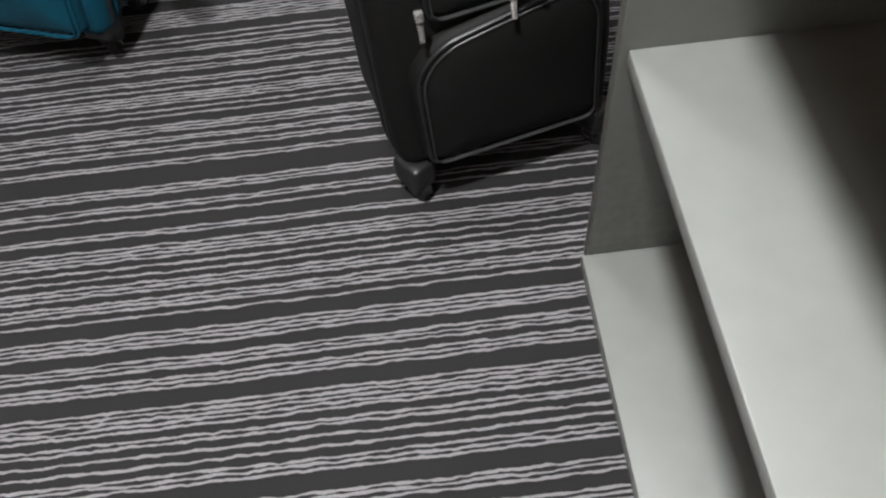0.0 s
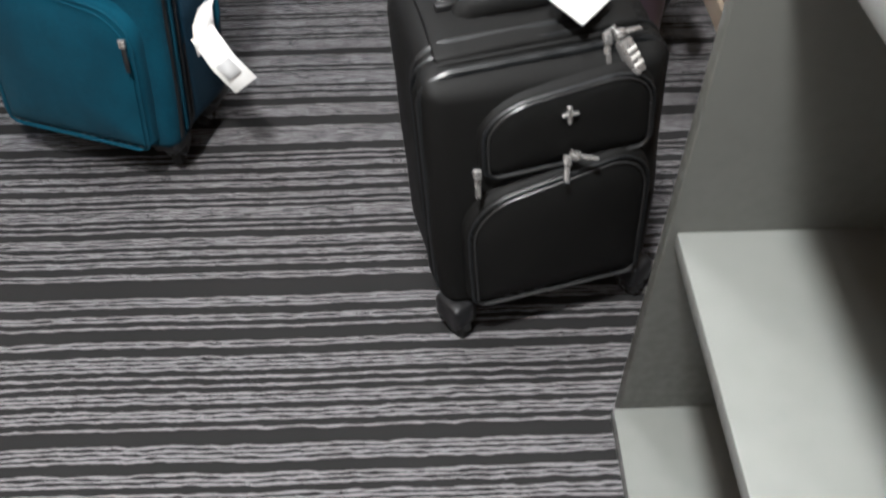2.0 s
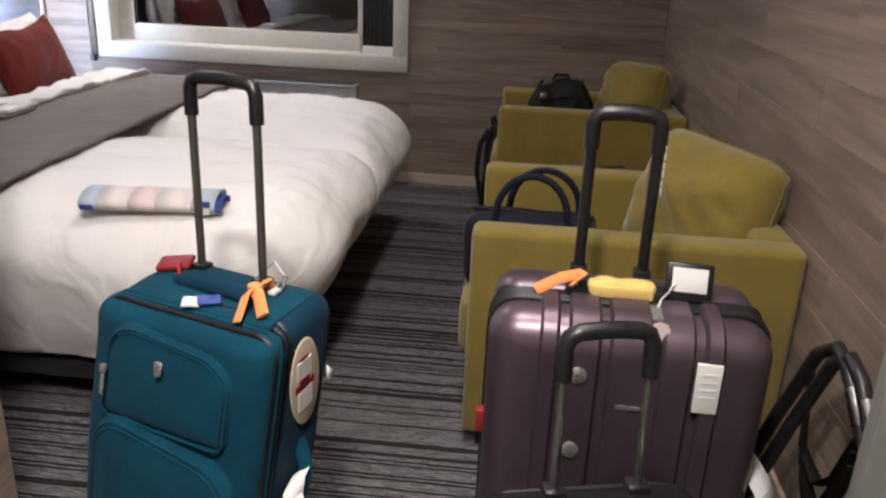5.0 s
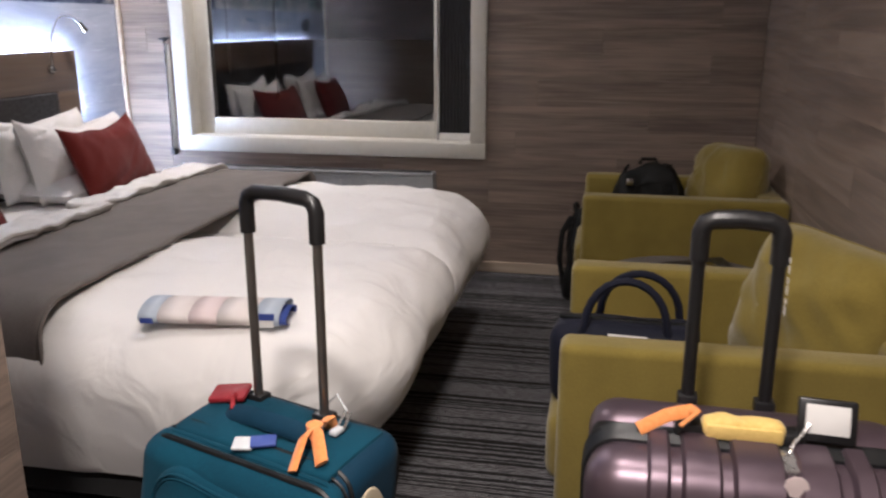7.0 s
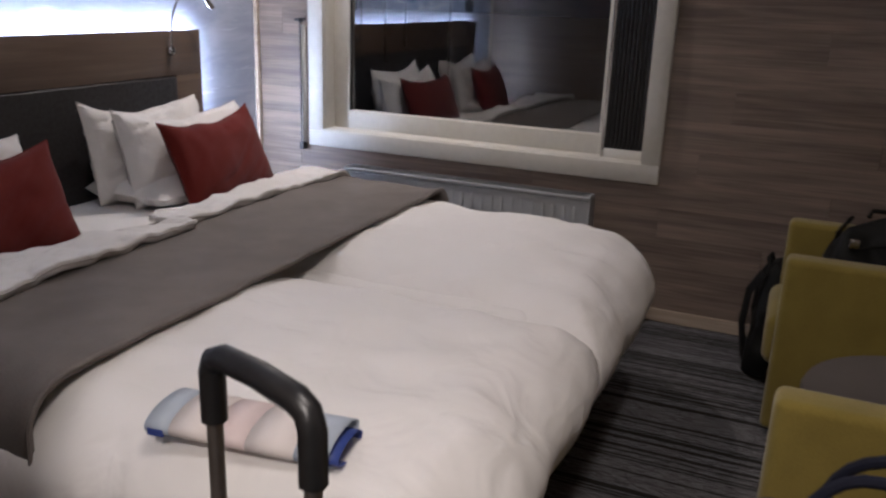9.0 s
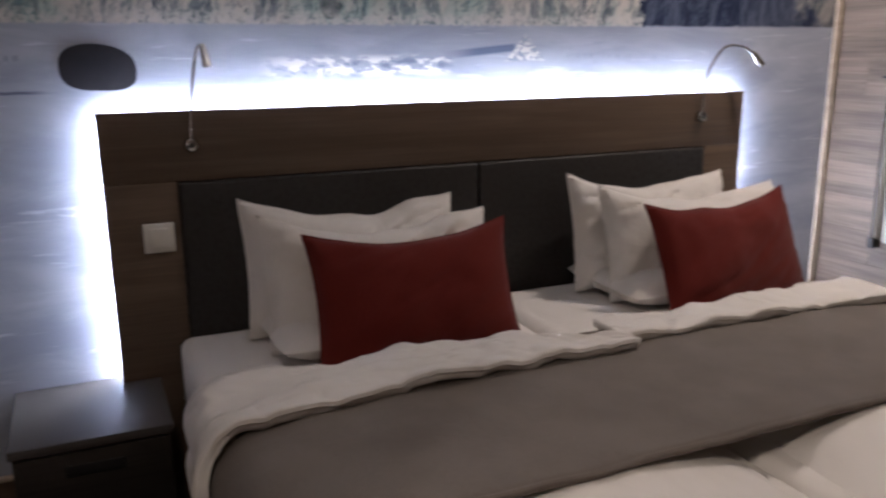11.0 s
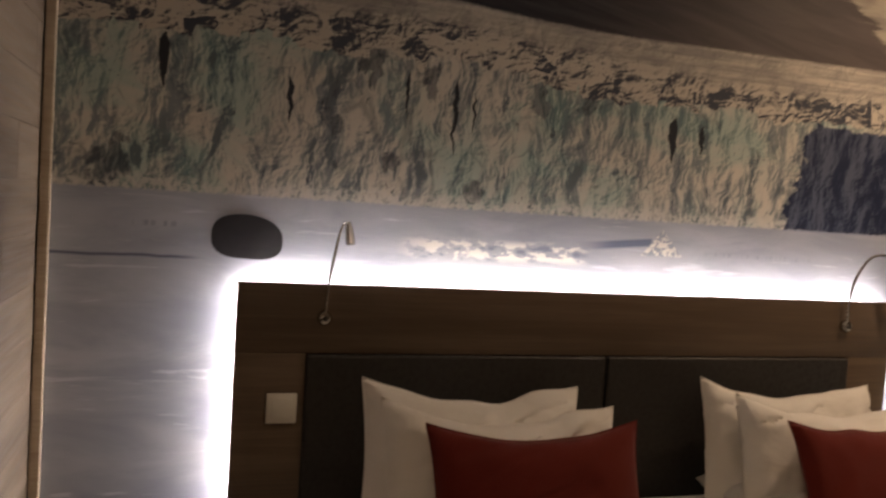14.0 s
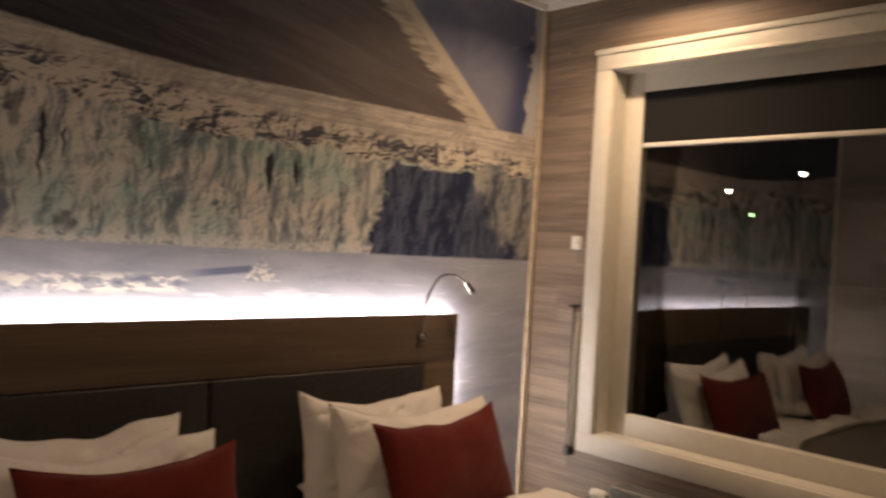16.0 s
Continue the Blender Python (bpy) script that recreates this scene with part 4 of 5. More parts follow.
# ---- armchairs ----
def armchair(y0, y1, seed):
    w = y1 - y0
    ch = thing("armchair", "boxy olive-yellow upholstered armchair against the plank wall", "armchair", pose(2.675, y0, 0.0), "olive armchairs")
    part("arm", boxm(0.0, 0.832, 0.0, 0.10, 0.05, 0.65, bevel=0.022, seg=4), OLIVE, ch)
    part("arm", boxm(0.0, 0.832, w - 0.10, w, 0.05, 0.65, bevel=0.022, seg=4), OLIVE, ch)
    part("backrest", boxm(0.722, 0.831, 0.10, w - 0.10, 0.08, 0.648, bevel=0.022, seg=4), OLIVE, ch)
    part("seat_frame", boxm(0.02, 0.73, 0.098, w - 0.098, 0.06, 0.24, bevel=0.01), OLIVE, ch)
    part("seat_cushion", boxm(-0.03, 0.725, 0.102, w - 0.102, 0.235, 0.415, bevel=0.04, seg=4), OLIVE, ch)
    for sx in (0.06, 0.77):
        for sy in (0.05, w - 0.05):
            part("leg", boxm(sx - 0.02, sx + 0.02, sy - 0.02, sy + 0.02, 0.0, 0.055), BLACKPL, ch)
    return ch


armchair(-2.64, -1.905, 1.0)
armchair(-0.955, -0.335, 2.0)
last = stand("back_cushion", cushion(0.47, 0.44, 0.27, 31.0, crease=0.018, pinch=0.02, corner=0.10), OLIVE, "loose olive-yellow cushion leaning on the armchair back", "cushion", 3.265, -2.27, 0.40, -14, 36, 4, group="olive cushions")
seam(last, 0.47, 0.44, OLIVE, 31.0, 0.02, corner=0.10)
last = stand("back_cushion", cushion(0.40, 0.45, 0.25, 37.0, crease=0.018, pinch=0.02, corner=0.10), OLIVE, "loose olive-yellow cushion leaning on the armchair back", "cushion", 3.245, -0.66, 0.40, -14, 30, -2, group="olive cushions")

seam(last, 0.40, 0.45, OLIVE, 37.0, 0.02, corner=0.10)
tb = thing("side_table", "low dark side table between the armchairs", "table", pose(3.08, -1.43, 0.0))
part("tabletop", lathem([(0.30, 0.42), (0.325, 0.424), (0.33, 0.437), (0.325, 0.45), (0.30, 0.4505)], (0, 0, 0), n=48), STANDTOP, tb)
part("stem", lathem([(0.04, 0.02), (0.03, 0.06), (0.03, 0.42)], (0, 0, 0), n=20), BLACKPL, tb)
part("foot", lathem([(0.22, 0.0), (0.22, 0.012), (0.05, 0.024)], (0, 0, 0), n=36), BLACKPL, tb)

# ---- shelf unit by the entrance ----
sh = thing("shelf_unit", "grey open shelf unit with pale shelves by the entrance", "shelf unit", pose(3.09, -3.956, 0.0))
part("end_panel", boxm(0.004, 0.419, 0.0, 0.022, 0.0, 2.1, bevel=0.002), SHELFGREY, sh)
part("back_panel", boxm(0.410, 0.4195, -1.9, 0.0, 0.0, 2.1), SHELFGREY, sh)
part("end_panel", boxm(0.004, 0.419, -1.922, -1.9, 0.0, 2.1, bevel=0.002), SHELFGREY, sh)
part("shelf", boxm(-0.005, 0.41, -1.9, 0.0, 0.0, 0.028, bevel=0.002), SHELFWHITE, sh)
part("shelf", boxm(0.014, 0.41, -1.9, 0.0, 0.421, 0.445, bevel=0.002), SHELFWHITE, sh)
part("shelf", boxm(0.022, 0.41, -1.9, 0.0, 0.857, 0.882, bevel=0.002), SHELFWHITE, sh)


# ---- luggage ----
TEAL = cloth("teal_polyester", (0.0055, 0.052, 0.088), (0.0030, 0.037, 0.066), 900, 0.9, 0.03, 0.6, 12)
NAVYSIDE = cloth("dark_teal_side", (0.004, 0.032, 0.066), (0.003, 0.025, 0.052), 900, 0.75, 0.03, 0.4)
BLACKCLOTH = cloth("black_nylon", (0.0065, 0.0065, 0.0062), (0.0045, 0.0045, 0.0043), 900, 0.6, 0.0, 0.4)
PIPING = plastic("black_piping", (0.008, 0.009, 0.010), 0.4)
NAVY = cloth("navy_canvas", (0.006, 0.007, 0.018), (0.004, 0.005, 0.013), 800, 0.7, 0.04, 0.4)
ORANGE = cloth("orange_ribbon", (0.78, 0.32, 0.10), (0.66, 0.24, 0.06), 500, 0.7)
YELLOW = cloth("yellow_wrap", (0.74, 0.54, 0.17), (0.62, 0.44, 0.11), 500, 0.6)
REDTAG = plastic("red_tag", (0.26, 0.012, 0.018), 0.5)
CLEAR = plastic("clear_vinyl", (0.60, 0.62, 0.64), 0.15)
BLUEPR = plastic("blue_print", (0.05, 0.08, 0.32), 0.5)
GREYBLUE = plastic("pale_blue_print", (0.47, 0.53, 0.62), 0.6)
PEACH = plastic("peach_print", (0.78, 0.72, 0.69), 0.6)
PINK = plastic("pink_print", (0.76, 0.64, 0.63), 0.6)
CREAM = plastic("cream_sticker", (0.62, 0.54, 0.38), 0.6)
GREYPR = plastic("grey_print", (0.42, 0.42, 0.42), 0.7)
FAINT = plastic("faint_print", (0.73, 0.73, 0.72), 0.7)
SILVERTHREAD = plastic("grey_welt", (0.022, 0.022, 0.022), 0.35)
n = Nodes("plum_polycarbonate", 0.28, 0.7)
p = n.local()
n.color(n.mix(n.noise(p, 14, 3), (0.118, 0.086, 0.108), (0.162, 0.122, 0.146)))
n.gloss(n.ramp(n.noise(p, 9, 3), 0.3, 0.7, 0.30, 0.42))
n.bump(n.noise(p, 160, 2), 0.04, 0.0005)
PLUM = n.mat


def rrect(w, h, r, y, z0, seg=6, top=None):
    pts = []
    rt = top or r
    for cx, cz, a0, q in ((w / 2 - r, z0 + r, -90, r), (w / 2 - rt, z0 + h - rt, 0, rt), (-w / 2 + rt, z0 + h - rt, 90, rt), (-w / 2 + r, z0 + r, 180, r)):
        for k in range(seg + 1):
            a = radians(a0 + 90 * k / seg)
            pts.append((cx + q * math.cos(a), y, cz + q * math.sin(a)))
    return pts


def pocket(w, h, t, slope, r=0.05, seg=6):
    """A raised pocket with a sloped, rounded top: higher on one side by slope."""
    pts = [(px, pz + slope * (px / w) * (pz / h)) for px, _, pz in rrect(w, h, 0.02, 0, 0, seg, r)]
    return pts


def wheel(root, x, y, turn=0.0, r=0.026):
    hs = part("wheel_housing", boxm(-0.024, 0.024, -0.03, 0.03, r + 0.006, 0.085, bevel=0.010, seg=3), BLACKPL, root, m=pose(x, y, 0, 0, 0, turn))
    w = part("wheel", lathem([(r * 0.55, -0.012), (r, -0.009), (r, 0.009), (r * 0.55, 0.012)], (0, 0, 0), "x", 20), RUBBER, root, m=pose(x, y - 0.008, r, 0, 0, turn))
    part("hub", lathem([(r * 0.5, -0.0135), (r * 0.5, 0.0135)], (0, 0, 0), "x", 14), SILVER, w, "pale wheel hub")
    part("fork", boxm(-0.018, -0.013, -0.012, 0.012, r - 0.01, r + 0.02, bevel=0.002), BLACKPL, hs, m=pose(0, -0.008, 0))


def pull_handle(root, xs, y, z0, z1, tubecol, lean=(0, 0), r=0.0085, grip=0.019):
    h = z1 - z0
    for sx in xs:
        part("handle_tube", shear(tubem([(sx, y, z0 - 0.03), (sx, y, z1 - 0.03)], r, 10), *lean), tubecol, root)
        part("tube_socket", shear(boxm(sx - 0.018, sx + 0.018, y - 0.016, y + 0.016, z0 - 0.012, z0 + 0.012, bevel=0.004), *lean), BLACKPL, root)
    a, b = xs
    c = 0.022
    pts = [(a, y, z1 - 0.075), (a, y, z1 - c), (a + c * 0.3, y, z1 - c * 0.3), (a + c, y, z1), ((a + b) / 2, y, z1 + 0.003), (b - c, y, z1), (b - c * 0.3, y, z1 - c * 0.3), (b, y, z1 - c), (b, y, z1 - 0.075)]
    part("grip", shear(tubem(pts, grip * 0.72, 10), *lean), BLACKPL, root, "black moulded grip")


def puller(root, p, d, mat, size=0.026):
    """A zip pull: small slider with a hanging tag."""
    d = Vector(d).normalized()
    m = Matrix.Translation(p) @ d.to_track_quat("Z", "Y").to_matrix().to_4x4()
    s = part("zip_slider", boxm(-0.006, 0.006, -0.005, 0.005, -0.008, 0.008, bevel=0.002), SILVER, root, m=m)
    part("zip_tag", boxm(-0.0042, 0.0042, -0.0015, 0.0015, 0.008, 0.008 + size, bevel=0.0015), mat, s)


def paper_tag(root, pts, w, mat=None, name="paper_tag", across=(0, 0, 1)):
    """A folded strip of paper through points."""
    bm = bmesh.new()
    a = Vector(across).normalized() * w / 2
    rows = [(bm.verts.new(Vector(q) - a), bm.verts.new(Vector(q) + a)) for q in pts]
    for r0, r1 in zip(rows, rows[1:]):
        bm.faces.new((r0[0], r0[1], r1[1], r1[0]))
    ob = part(name, bm, mat or PAPER, root)
    padded(ob, 0.001)
    return ob


def soft_case(m, w, d, h, front, sidecol, lean, label, teal, drop=0.03):
    """A stuffed case whose top slopes down in a soft curve towards the front."""
    root = thing("suitcase", label, "suitcase", m)
    z0 = 0.07
    f = -d / 2

    def form(bm):
        for v in bm.verts:
            g = max(0.0, min(1.15, (d / 2 - v.co.y) / d))
            k = max(0.0, min(1.0, (v.co.z - 0.55 * h) / (0.45 * h)))
            v.co.z -= drop * k * k * g * g
            v.co.z += 0.018 * (1 - min(1.0, v.co.z / (0.3 * h))) * g
            mid = max(0.0, 1 - (2 * v.co.x / w) ** 2) * max(0.0, math.sin(math.pi * min(1.0, v.co.z / h)))
            v.co.y -= 0.012 * mid * (g > 0.8)
            v.co.x *= 1 + 0.03 * math.sin(math.pi * min(1.0, v.co.z / h)) - 0.012
        return shear(bm, *lean)

    def stuffed(bm, cuts, seed):
        bmesh.ops.subdivide_edges(bm, edges=[e for e in bm.edges if e.calc_length() > 0.06], cuts=cuts, use_grid_fill=True)
        for v in bm.verts:
            v.co += Vector((noise.noise(v.co * 9 + Vector((seed, 0, 0))), noise.noise(v.co * 9 + Vector((0, seed, 0))), noise.noise(v.co * 8 + Vector((0, 0, seed))))) * 0.005
        return bm

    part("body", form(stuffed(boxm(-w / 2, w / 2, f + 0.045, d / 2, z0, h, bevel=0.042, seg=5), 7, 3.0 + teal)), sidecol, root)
    part("front_section", form(stuffed(boxm(-w / 2 - 0.002, w / 2 + 0.002, f, f + 0.07, z0 - 0.004, h - 0.004, bevel=0.03, seg=5), 9, 8.0 + teal)), front, root)
    part("top_gusset", form(stuffed(boxm(-w / 2 + 0.03, w / 2 - 0.03, f + 0.05, d / 2 - 0.035, h - 0.012, h + 0.004, bevel=0.006), 6, 3.0 + teal)), front, root)
    for y, g, hh in ((f + 0.028, -0.004, h - z0 - 0.002), (f + 0.076, 0.004, h - z0 + 0.002), (d / 2 - 0.012, 0.026, h - z0)):
        part("piping", form(tubem(rrect(w - g, hh - g, 0.05, y, z0 + g / 2, 8), 0.0048, 6, closed=True)), PIPING, root)
    part("zip_band", form(tubem(rrect(w + 0.004, h - z0, 0.048, f + 0.045, z0 - 0.002, 8), 0.004, 6, closed=True)), front, root)
    part("zip_teeth", form(tubem(rrect(w + 0.009, h - z0 + 0.002, 0.048, f + 0.058, z0 - 0.002, 8), 0.0025, 6, closed=True)), PIPING, root)
    # two front pockets
    hl, hu = (h - z0) * 0.55, (h - z0) * 0.345
    s = -0.05 if teal else 0.055
    lw = w * 0.82
    lo = pocket(lw, hl, 0.028, s, 0.075)
    up = pocket(lw * 0.90, hu, 0.02, s * 0.7, 0.075)
    ux = -0.004 if teal else 0.022
    zl, zu = z0 + 0.022, z0 + 0.030 + hl
    lower = part("lower_pocket", form(transform(plate_from(lo, 0.026, 0.010), 0.006, f + 0.004, zl)), front, root)
    upper = part("upper_pocket", form(transform(plate_from(up, 0.014, 0.008), ux, f + 0.004, zu)), front, root)
    for q, dx, dz, t, holder in ((lo, 0.006, zl, 0.028, lower), (up, ux, zu, 0.016, upper)):
        part("pocket_zip", form(tubem([(px * 0.955 + dx, f + 0.003 - t * 0.9, pz * 0.97 + dz) for px, pz in q], 0.0028, 6, closed=True)), front if teal else PIPING, holder)
        part("pocket_welt", form(tubem([(px * 0.91 + dx, f + 0.002 - t, pz * 0.945 + dz) for px, pz in q], 0.0018, 6, closed=True)), front if teal else SILVERTHREAD, holder)
    # wheels, corner guards, carry handles
    for sx in (-w / 2 + 0.05, w / 2 - 0.05):
        wheel(root, sx, d / 2 - 0.035 + lean[1] * 0.05, 0)
        wheel(root, sx * (1.05 if teal else 1.22), f + (0.080 if teal else 0.022), 24)
        part("corner_guard", form(boxm(sx - 0.045, sx + 0.045, d / 2 - 0.065, d / 2 + 0.005, z0 - 0.012, z0 + 0.10, bevel=0.018, seg=3)), BLACKPL, root)
        part("front_guard", form(boxm(sx * 1.1 - 0.03, sx * 1.1 + 0.03, f + 0.012, f + 0.06, z0 - 0.016, z0 + 0.03, bevel=0.012, seg=3)), BLACKPL, root)
    top = h + 0.002
    part("carry_handle", form(tubem([(-w * 0.27, -0.005, top - 0.004), (-w * 0.22, -0.008, top + 0.014), (-w * 0.1, -0.012, top + 0.020), (0, -0.014, top + 0.021), (w * 0.1, -0.012, top + 0.020), (w * 0.20, -0.010, top + 0.014), (w * 0.24, -0.008, top - 0.004)], 0.015, 8, flat=0.42)), sidecol if teal else BLACKCLOTH, root)
    part("side_handle", form(tubem([(w / 2 - 0.004, 0.01, h * 0.34), (w / 2 + 0.022, 0.015, h * 0.40), (w / 2 + 0.028, 0.02, h * 0.46), (w / 2 + 0.022, 0.025, h * 0.52), (w / 2 - 0.004, 0.03, h * 0.58)], 0.014, 8, flat=0.45)), front, root)
    return root


def transform(bm, x, y, z):
    bmesh.ops.translate(bm, vec=(x, y, z), verts=bm.verts)
    return bm


def hook(q, lean):
    x, y, z = q
    return (x + lean[0] * z, y + lean[1] * z, z)


# teal upright case by the bed
LT = (0.07, 0.15)
tw, td, tht = 0.42, 0.235, 0.664
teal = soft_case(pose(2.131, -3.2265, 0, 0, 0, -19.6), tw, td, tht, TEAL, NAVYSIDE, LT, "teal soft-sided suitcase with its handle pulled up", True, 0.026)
pull_handle(teal, (-0.058, 0.100), 0.170, tht, 1.065, GUNMETAL, (0.0, 0.0), r=0.0085)
ff = -td / 2
for sx, sz, dd in ((-0.140, 0.530, (0.05, -0.3, -1)), (0.160, 0.335, (0.1, -0.3, -1))):
    puller(teal, hook((sx, ff - 0.034, sz), LT), dd, BLACKPL if sx > 0 else SILVER, 0.045)
part("emblem", shear(plate_from([(0.010, 0.0), (0.010, 0.017), (0.0, 0.020), (-0.010, 0.017), (-0.010, 0.0), (-0.006, -0.010), (0.0, -0.014), (0.006, -0.010)], 0.004), *LT), SILVER, teal, "small metal emblem shield", m=Matrix.Translation(hook((-0.004, ff - 0.034, 0.558), LT)))
tz = tht - 0.004
part("red_luggage_tag", boxm(-0.036, 0.036, -0.027, 0.027, -0.005, 0.006, bevel=0.005), REDTAG, teal, "red leather luggage tag", m=Matrix.Translation(hook((-0.150, 0.040, tht + 0.012), LT)) @ pose(0, 0, 0, 8, -6, 24))
part("tag_strap", tubem([hook((-0.13, 0.03, tht + 0.018), LT), hook((-0.115, 0.01, tht + 0.024), LT), hook((-0.10, -0.005, tht + 0.010), LT)], 0.005), REDTAG, teal)
for k, (a, b) in enumerate((((0.078, 0.0), (0.150, -0.058)), ((0.085, -0.01), (0.112, -0.084)), ((0.09, 0.02), (0.088, 0.045)))):
    pts = [hook((a[0], a[1], tht + 0.020), LT), hook(((a[0] + b[0]) / 2, (a[1] + b[1]) / 2, tht + 0.026), LT), hook((b[0], b[1], tht + 0.002 - 0.012 * (k == 1)), LT)]
    part("ribbon_tail", tubem(pts, 0.013, 8, flat=0.3), ORANGE, teal, "orange ribbon")
part("ribbon_knot", lathem([(0.004, -0.012), (0.014, -0.006), (0.015, 0.006), (0.004, 0.012)], hook((0.085, 0.0, tht + 0.022), LT), n=12), ORANGE, teal)
part("clear_tag", boxm(-0.018, 0.018, -0.016, 0.016, -0.002, 0.003, bevel=0.002), CLEAR, teal, "clear vinyl tag", m=Matrix.Translation(hook((-0.012, -0.066, tz), LT)) @ pose(0, 0, 0, 12, 0, 30))
part("blue_tag", boxm(-0.022, 0.022, -0.014, 0.014, -0.002, 0.004, bevel=0.002), BLUEPR, teal, "blue printed tag", m=Matrix.Translation(hook((0.016, -0.048, tz + 0.003), LT)) @ pose(0, 0, 0, 12, 0, 40))
part("padlock", shear(boxm(0.100, 0.118, 0.020, 0.046, tht + 0.002, tht + 0.012, bevel=0.004), *LT), CLEAR, teal)
part("padlock_shackle", tubem([hook((0.102, 0.045, tht + 0.008), LT), hook((0.104, 0.06, tht + 0.03), LT), hook((0.114, 0.06, tht + 0.03), LT), hook((0.116, 0.045, tht + 0.008), LT)], 0.003), SILVER, teal)
part("tag_string", tubem([hook((0.108, 0.06, tht + 0.03), LT), hook((0.075, 0.07, tht + 0.05), LT), hook((0.055, 0.075, tht + 0.03), LT)], 0.002, 6), CLEAR, teal)
# side sticker and airline strip
ring = [(0.048 * math.cos(2 * math.pi * k / 28), 0.10 * math.sin(2 * math.pi * k / 28)) for k in range(28)]
bm = plate_from(ring, 0.003)
st = part("oval_sticker", bm, CREAM, teal, "oval cream sticker with red and white fields")
st.matrix_local = Matrix.Translation(hook((tw / 2 + 0.006, 0.012, 0.52), LT)) @ pose(0, 0, 0, 0, 4, 0) @ pose(0, 0, 0, 0, 0, 90) @ pose(0, 0, 0, 0, -6, 0)
for z, c, hh, ww in ((0.012, REDTAG, 0.10, 0.03), (0.035, PAPER, 0.04, 0.045), (-0.035, PAPER, 0.045, 0.045), (-0.004, REDTAG, 0.014, 0.06)):
    part("sticker_field", boxm(-ww / 2 - 0.004, ww / 2 - 0.004, -0.0042 - 0.0008 * (c is PAPER), -0.003, z - hh / 2, z + hh / 2), c, st)
hx = tw / 2
paper_tag(teal, [hook((hx + 0.024, 0.02, 0.335), LT), hook((hx + 0.034, -0.02, 0.325), LT), hook((hx + 0.040, -0.03, 0.300), LT), hook((hx + 0.048, -0.035, 0.275), LT)], 0.055, across=(0.3, 0.9, 0.3))
paper_tag(teal, [hook((hx + 0.035, -0.03, 0.300), LT), hook((hx + 0.085, -0.045, 0.255), LT), hook((hx + 0.135, -0.055, 0.225), LT)], 0.05, across=(0.55, 0.8, 0.3))
paper_tag(teal, [hook((hx + 0.085, -0.050, 0.261), LT), hook((hx + 0.115, -0.058, 0.243), LT)], 0.03, GREYPR, "printed_bar", across=(0.55, 0.8, 0.3))
paper_tag(teal, [hook((hx + 0.003, 0.10, 0.50), LT), hook((hx + 0.006, 0.12, 0.48), LT)], 0.03)

# black cabin case
LB = (-0.02, 0.11)
bw, bd, bh = 0.362, 0.245, 0.530
black = soft_case(pose(2.972, -3.6335, 0, 0, 0, 14.5), bw, bd, bh, BLACKCLOTH, BLACKCLOTH, LB, "small black soft-sided cabin suitcase with its handle half pulled up", False, 0.040)
pull_handle(black, (-0.066, 0.070), bd / 2 - 0.01, bh, 0.800, BRIGHTTUBE, (0.0, 0.06), r=0.0075)
bf = -bd / 2
puller(black, hook((-0.122, bf - 0.034, 0.375), LB), (0.0, -0.2, -1), SILVER, 0.032)
puller(black, hook((0.010, bf - 0.040, 0.372), LB), (-0.1, -0.4, -0.8), SILVER)
puller(black, hook((0.022, bf - 0.040, 0.378), LB), (0.9, -0.3, -0.15), SILVER)
part("emblem", shear(boxm(0.012, 0.021, bf - 0.030, bf - 0.022, 0.422, 0.452, bevel=0.004), *LB), SILVER, black, "small metal emblem")
part("emblem_bar", shear(boxm(0.004, 0.030, bf - 0.031, bf - 0.024, 0.437, 0.441, bevel=0.0015), *LB), SILVER, black)
for sx in (-0.110, 0.112):
    part("rivet", lathem([(0.008, 0.0), (0.008, 0.004), (0.004, 0.007)], hook((sx, 0.03, bh - 0.002), LB), n=12), SILVER, black)
    part("handle_plate", shear(boxm(sx - 0.016, sx + 0.016, 0.004, 0.020, bh - 0.006, bh + 0.004, bevel=0.003), *LB), BLACKPL, black)
lock = part("combination_lock", boxm(-0.011, 0.011, -0.009, 0.009, -0.052, 0.0, bevel=0.004), SILVER, black, "silver combination lock", m=Matrix.Translation(hook((0.108, bf + 0.018, bh - 0.024), LB)) @ pose(0, 0, 0, -42, 0, 30))
for k in range(3):
    part("number_wheel", lathem([(0.0036, -0.0095), (0.0042, 0.0), (0.0036, 0.0095)], (0, -0.006, -0.016 - k * 0.011), "x", 12), WHITEPL, lock)
part("lock_shackle", tubem([hook((0.102, bf + 0.020, bh - 0.026), LB), hook((0.096, bf + 0.025, bh - 0.006), LB), hook((0.084, bf + 0.02, bh - 0.010), LB), hook((0.082, bf + 0.01, bh - 0.034), LB)], 0.004), SILVER, black)
puller(black, hook((0.084, bf + 0.015, bh - 0.016), LB), (0.0, -0.5, -1), SILVER)
puller(black, hook((0.104, bf + 0.02, bh - 0.014), LB), (1.0, 0.1, 0.0), SILVER)
part("name_card", boxm(-0.043, 0.043, -0.034, 0.034, 0.0, 0.004, bevel=0.0015), PAPER, black, "blank white card tag", m=Matrix.Translation(hook((0.064, -0.050, bh + 0.016), LB)) @ pose(0, 0, 0, 20, 0, 38))

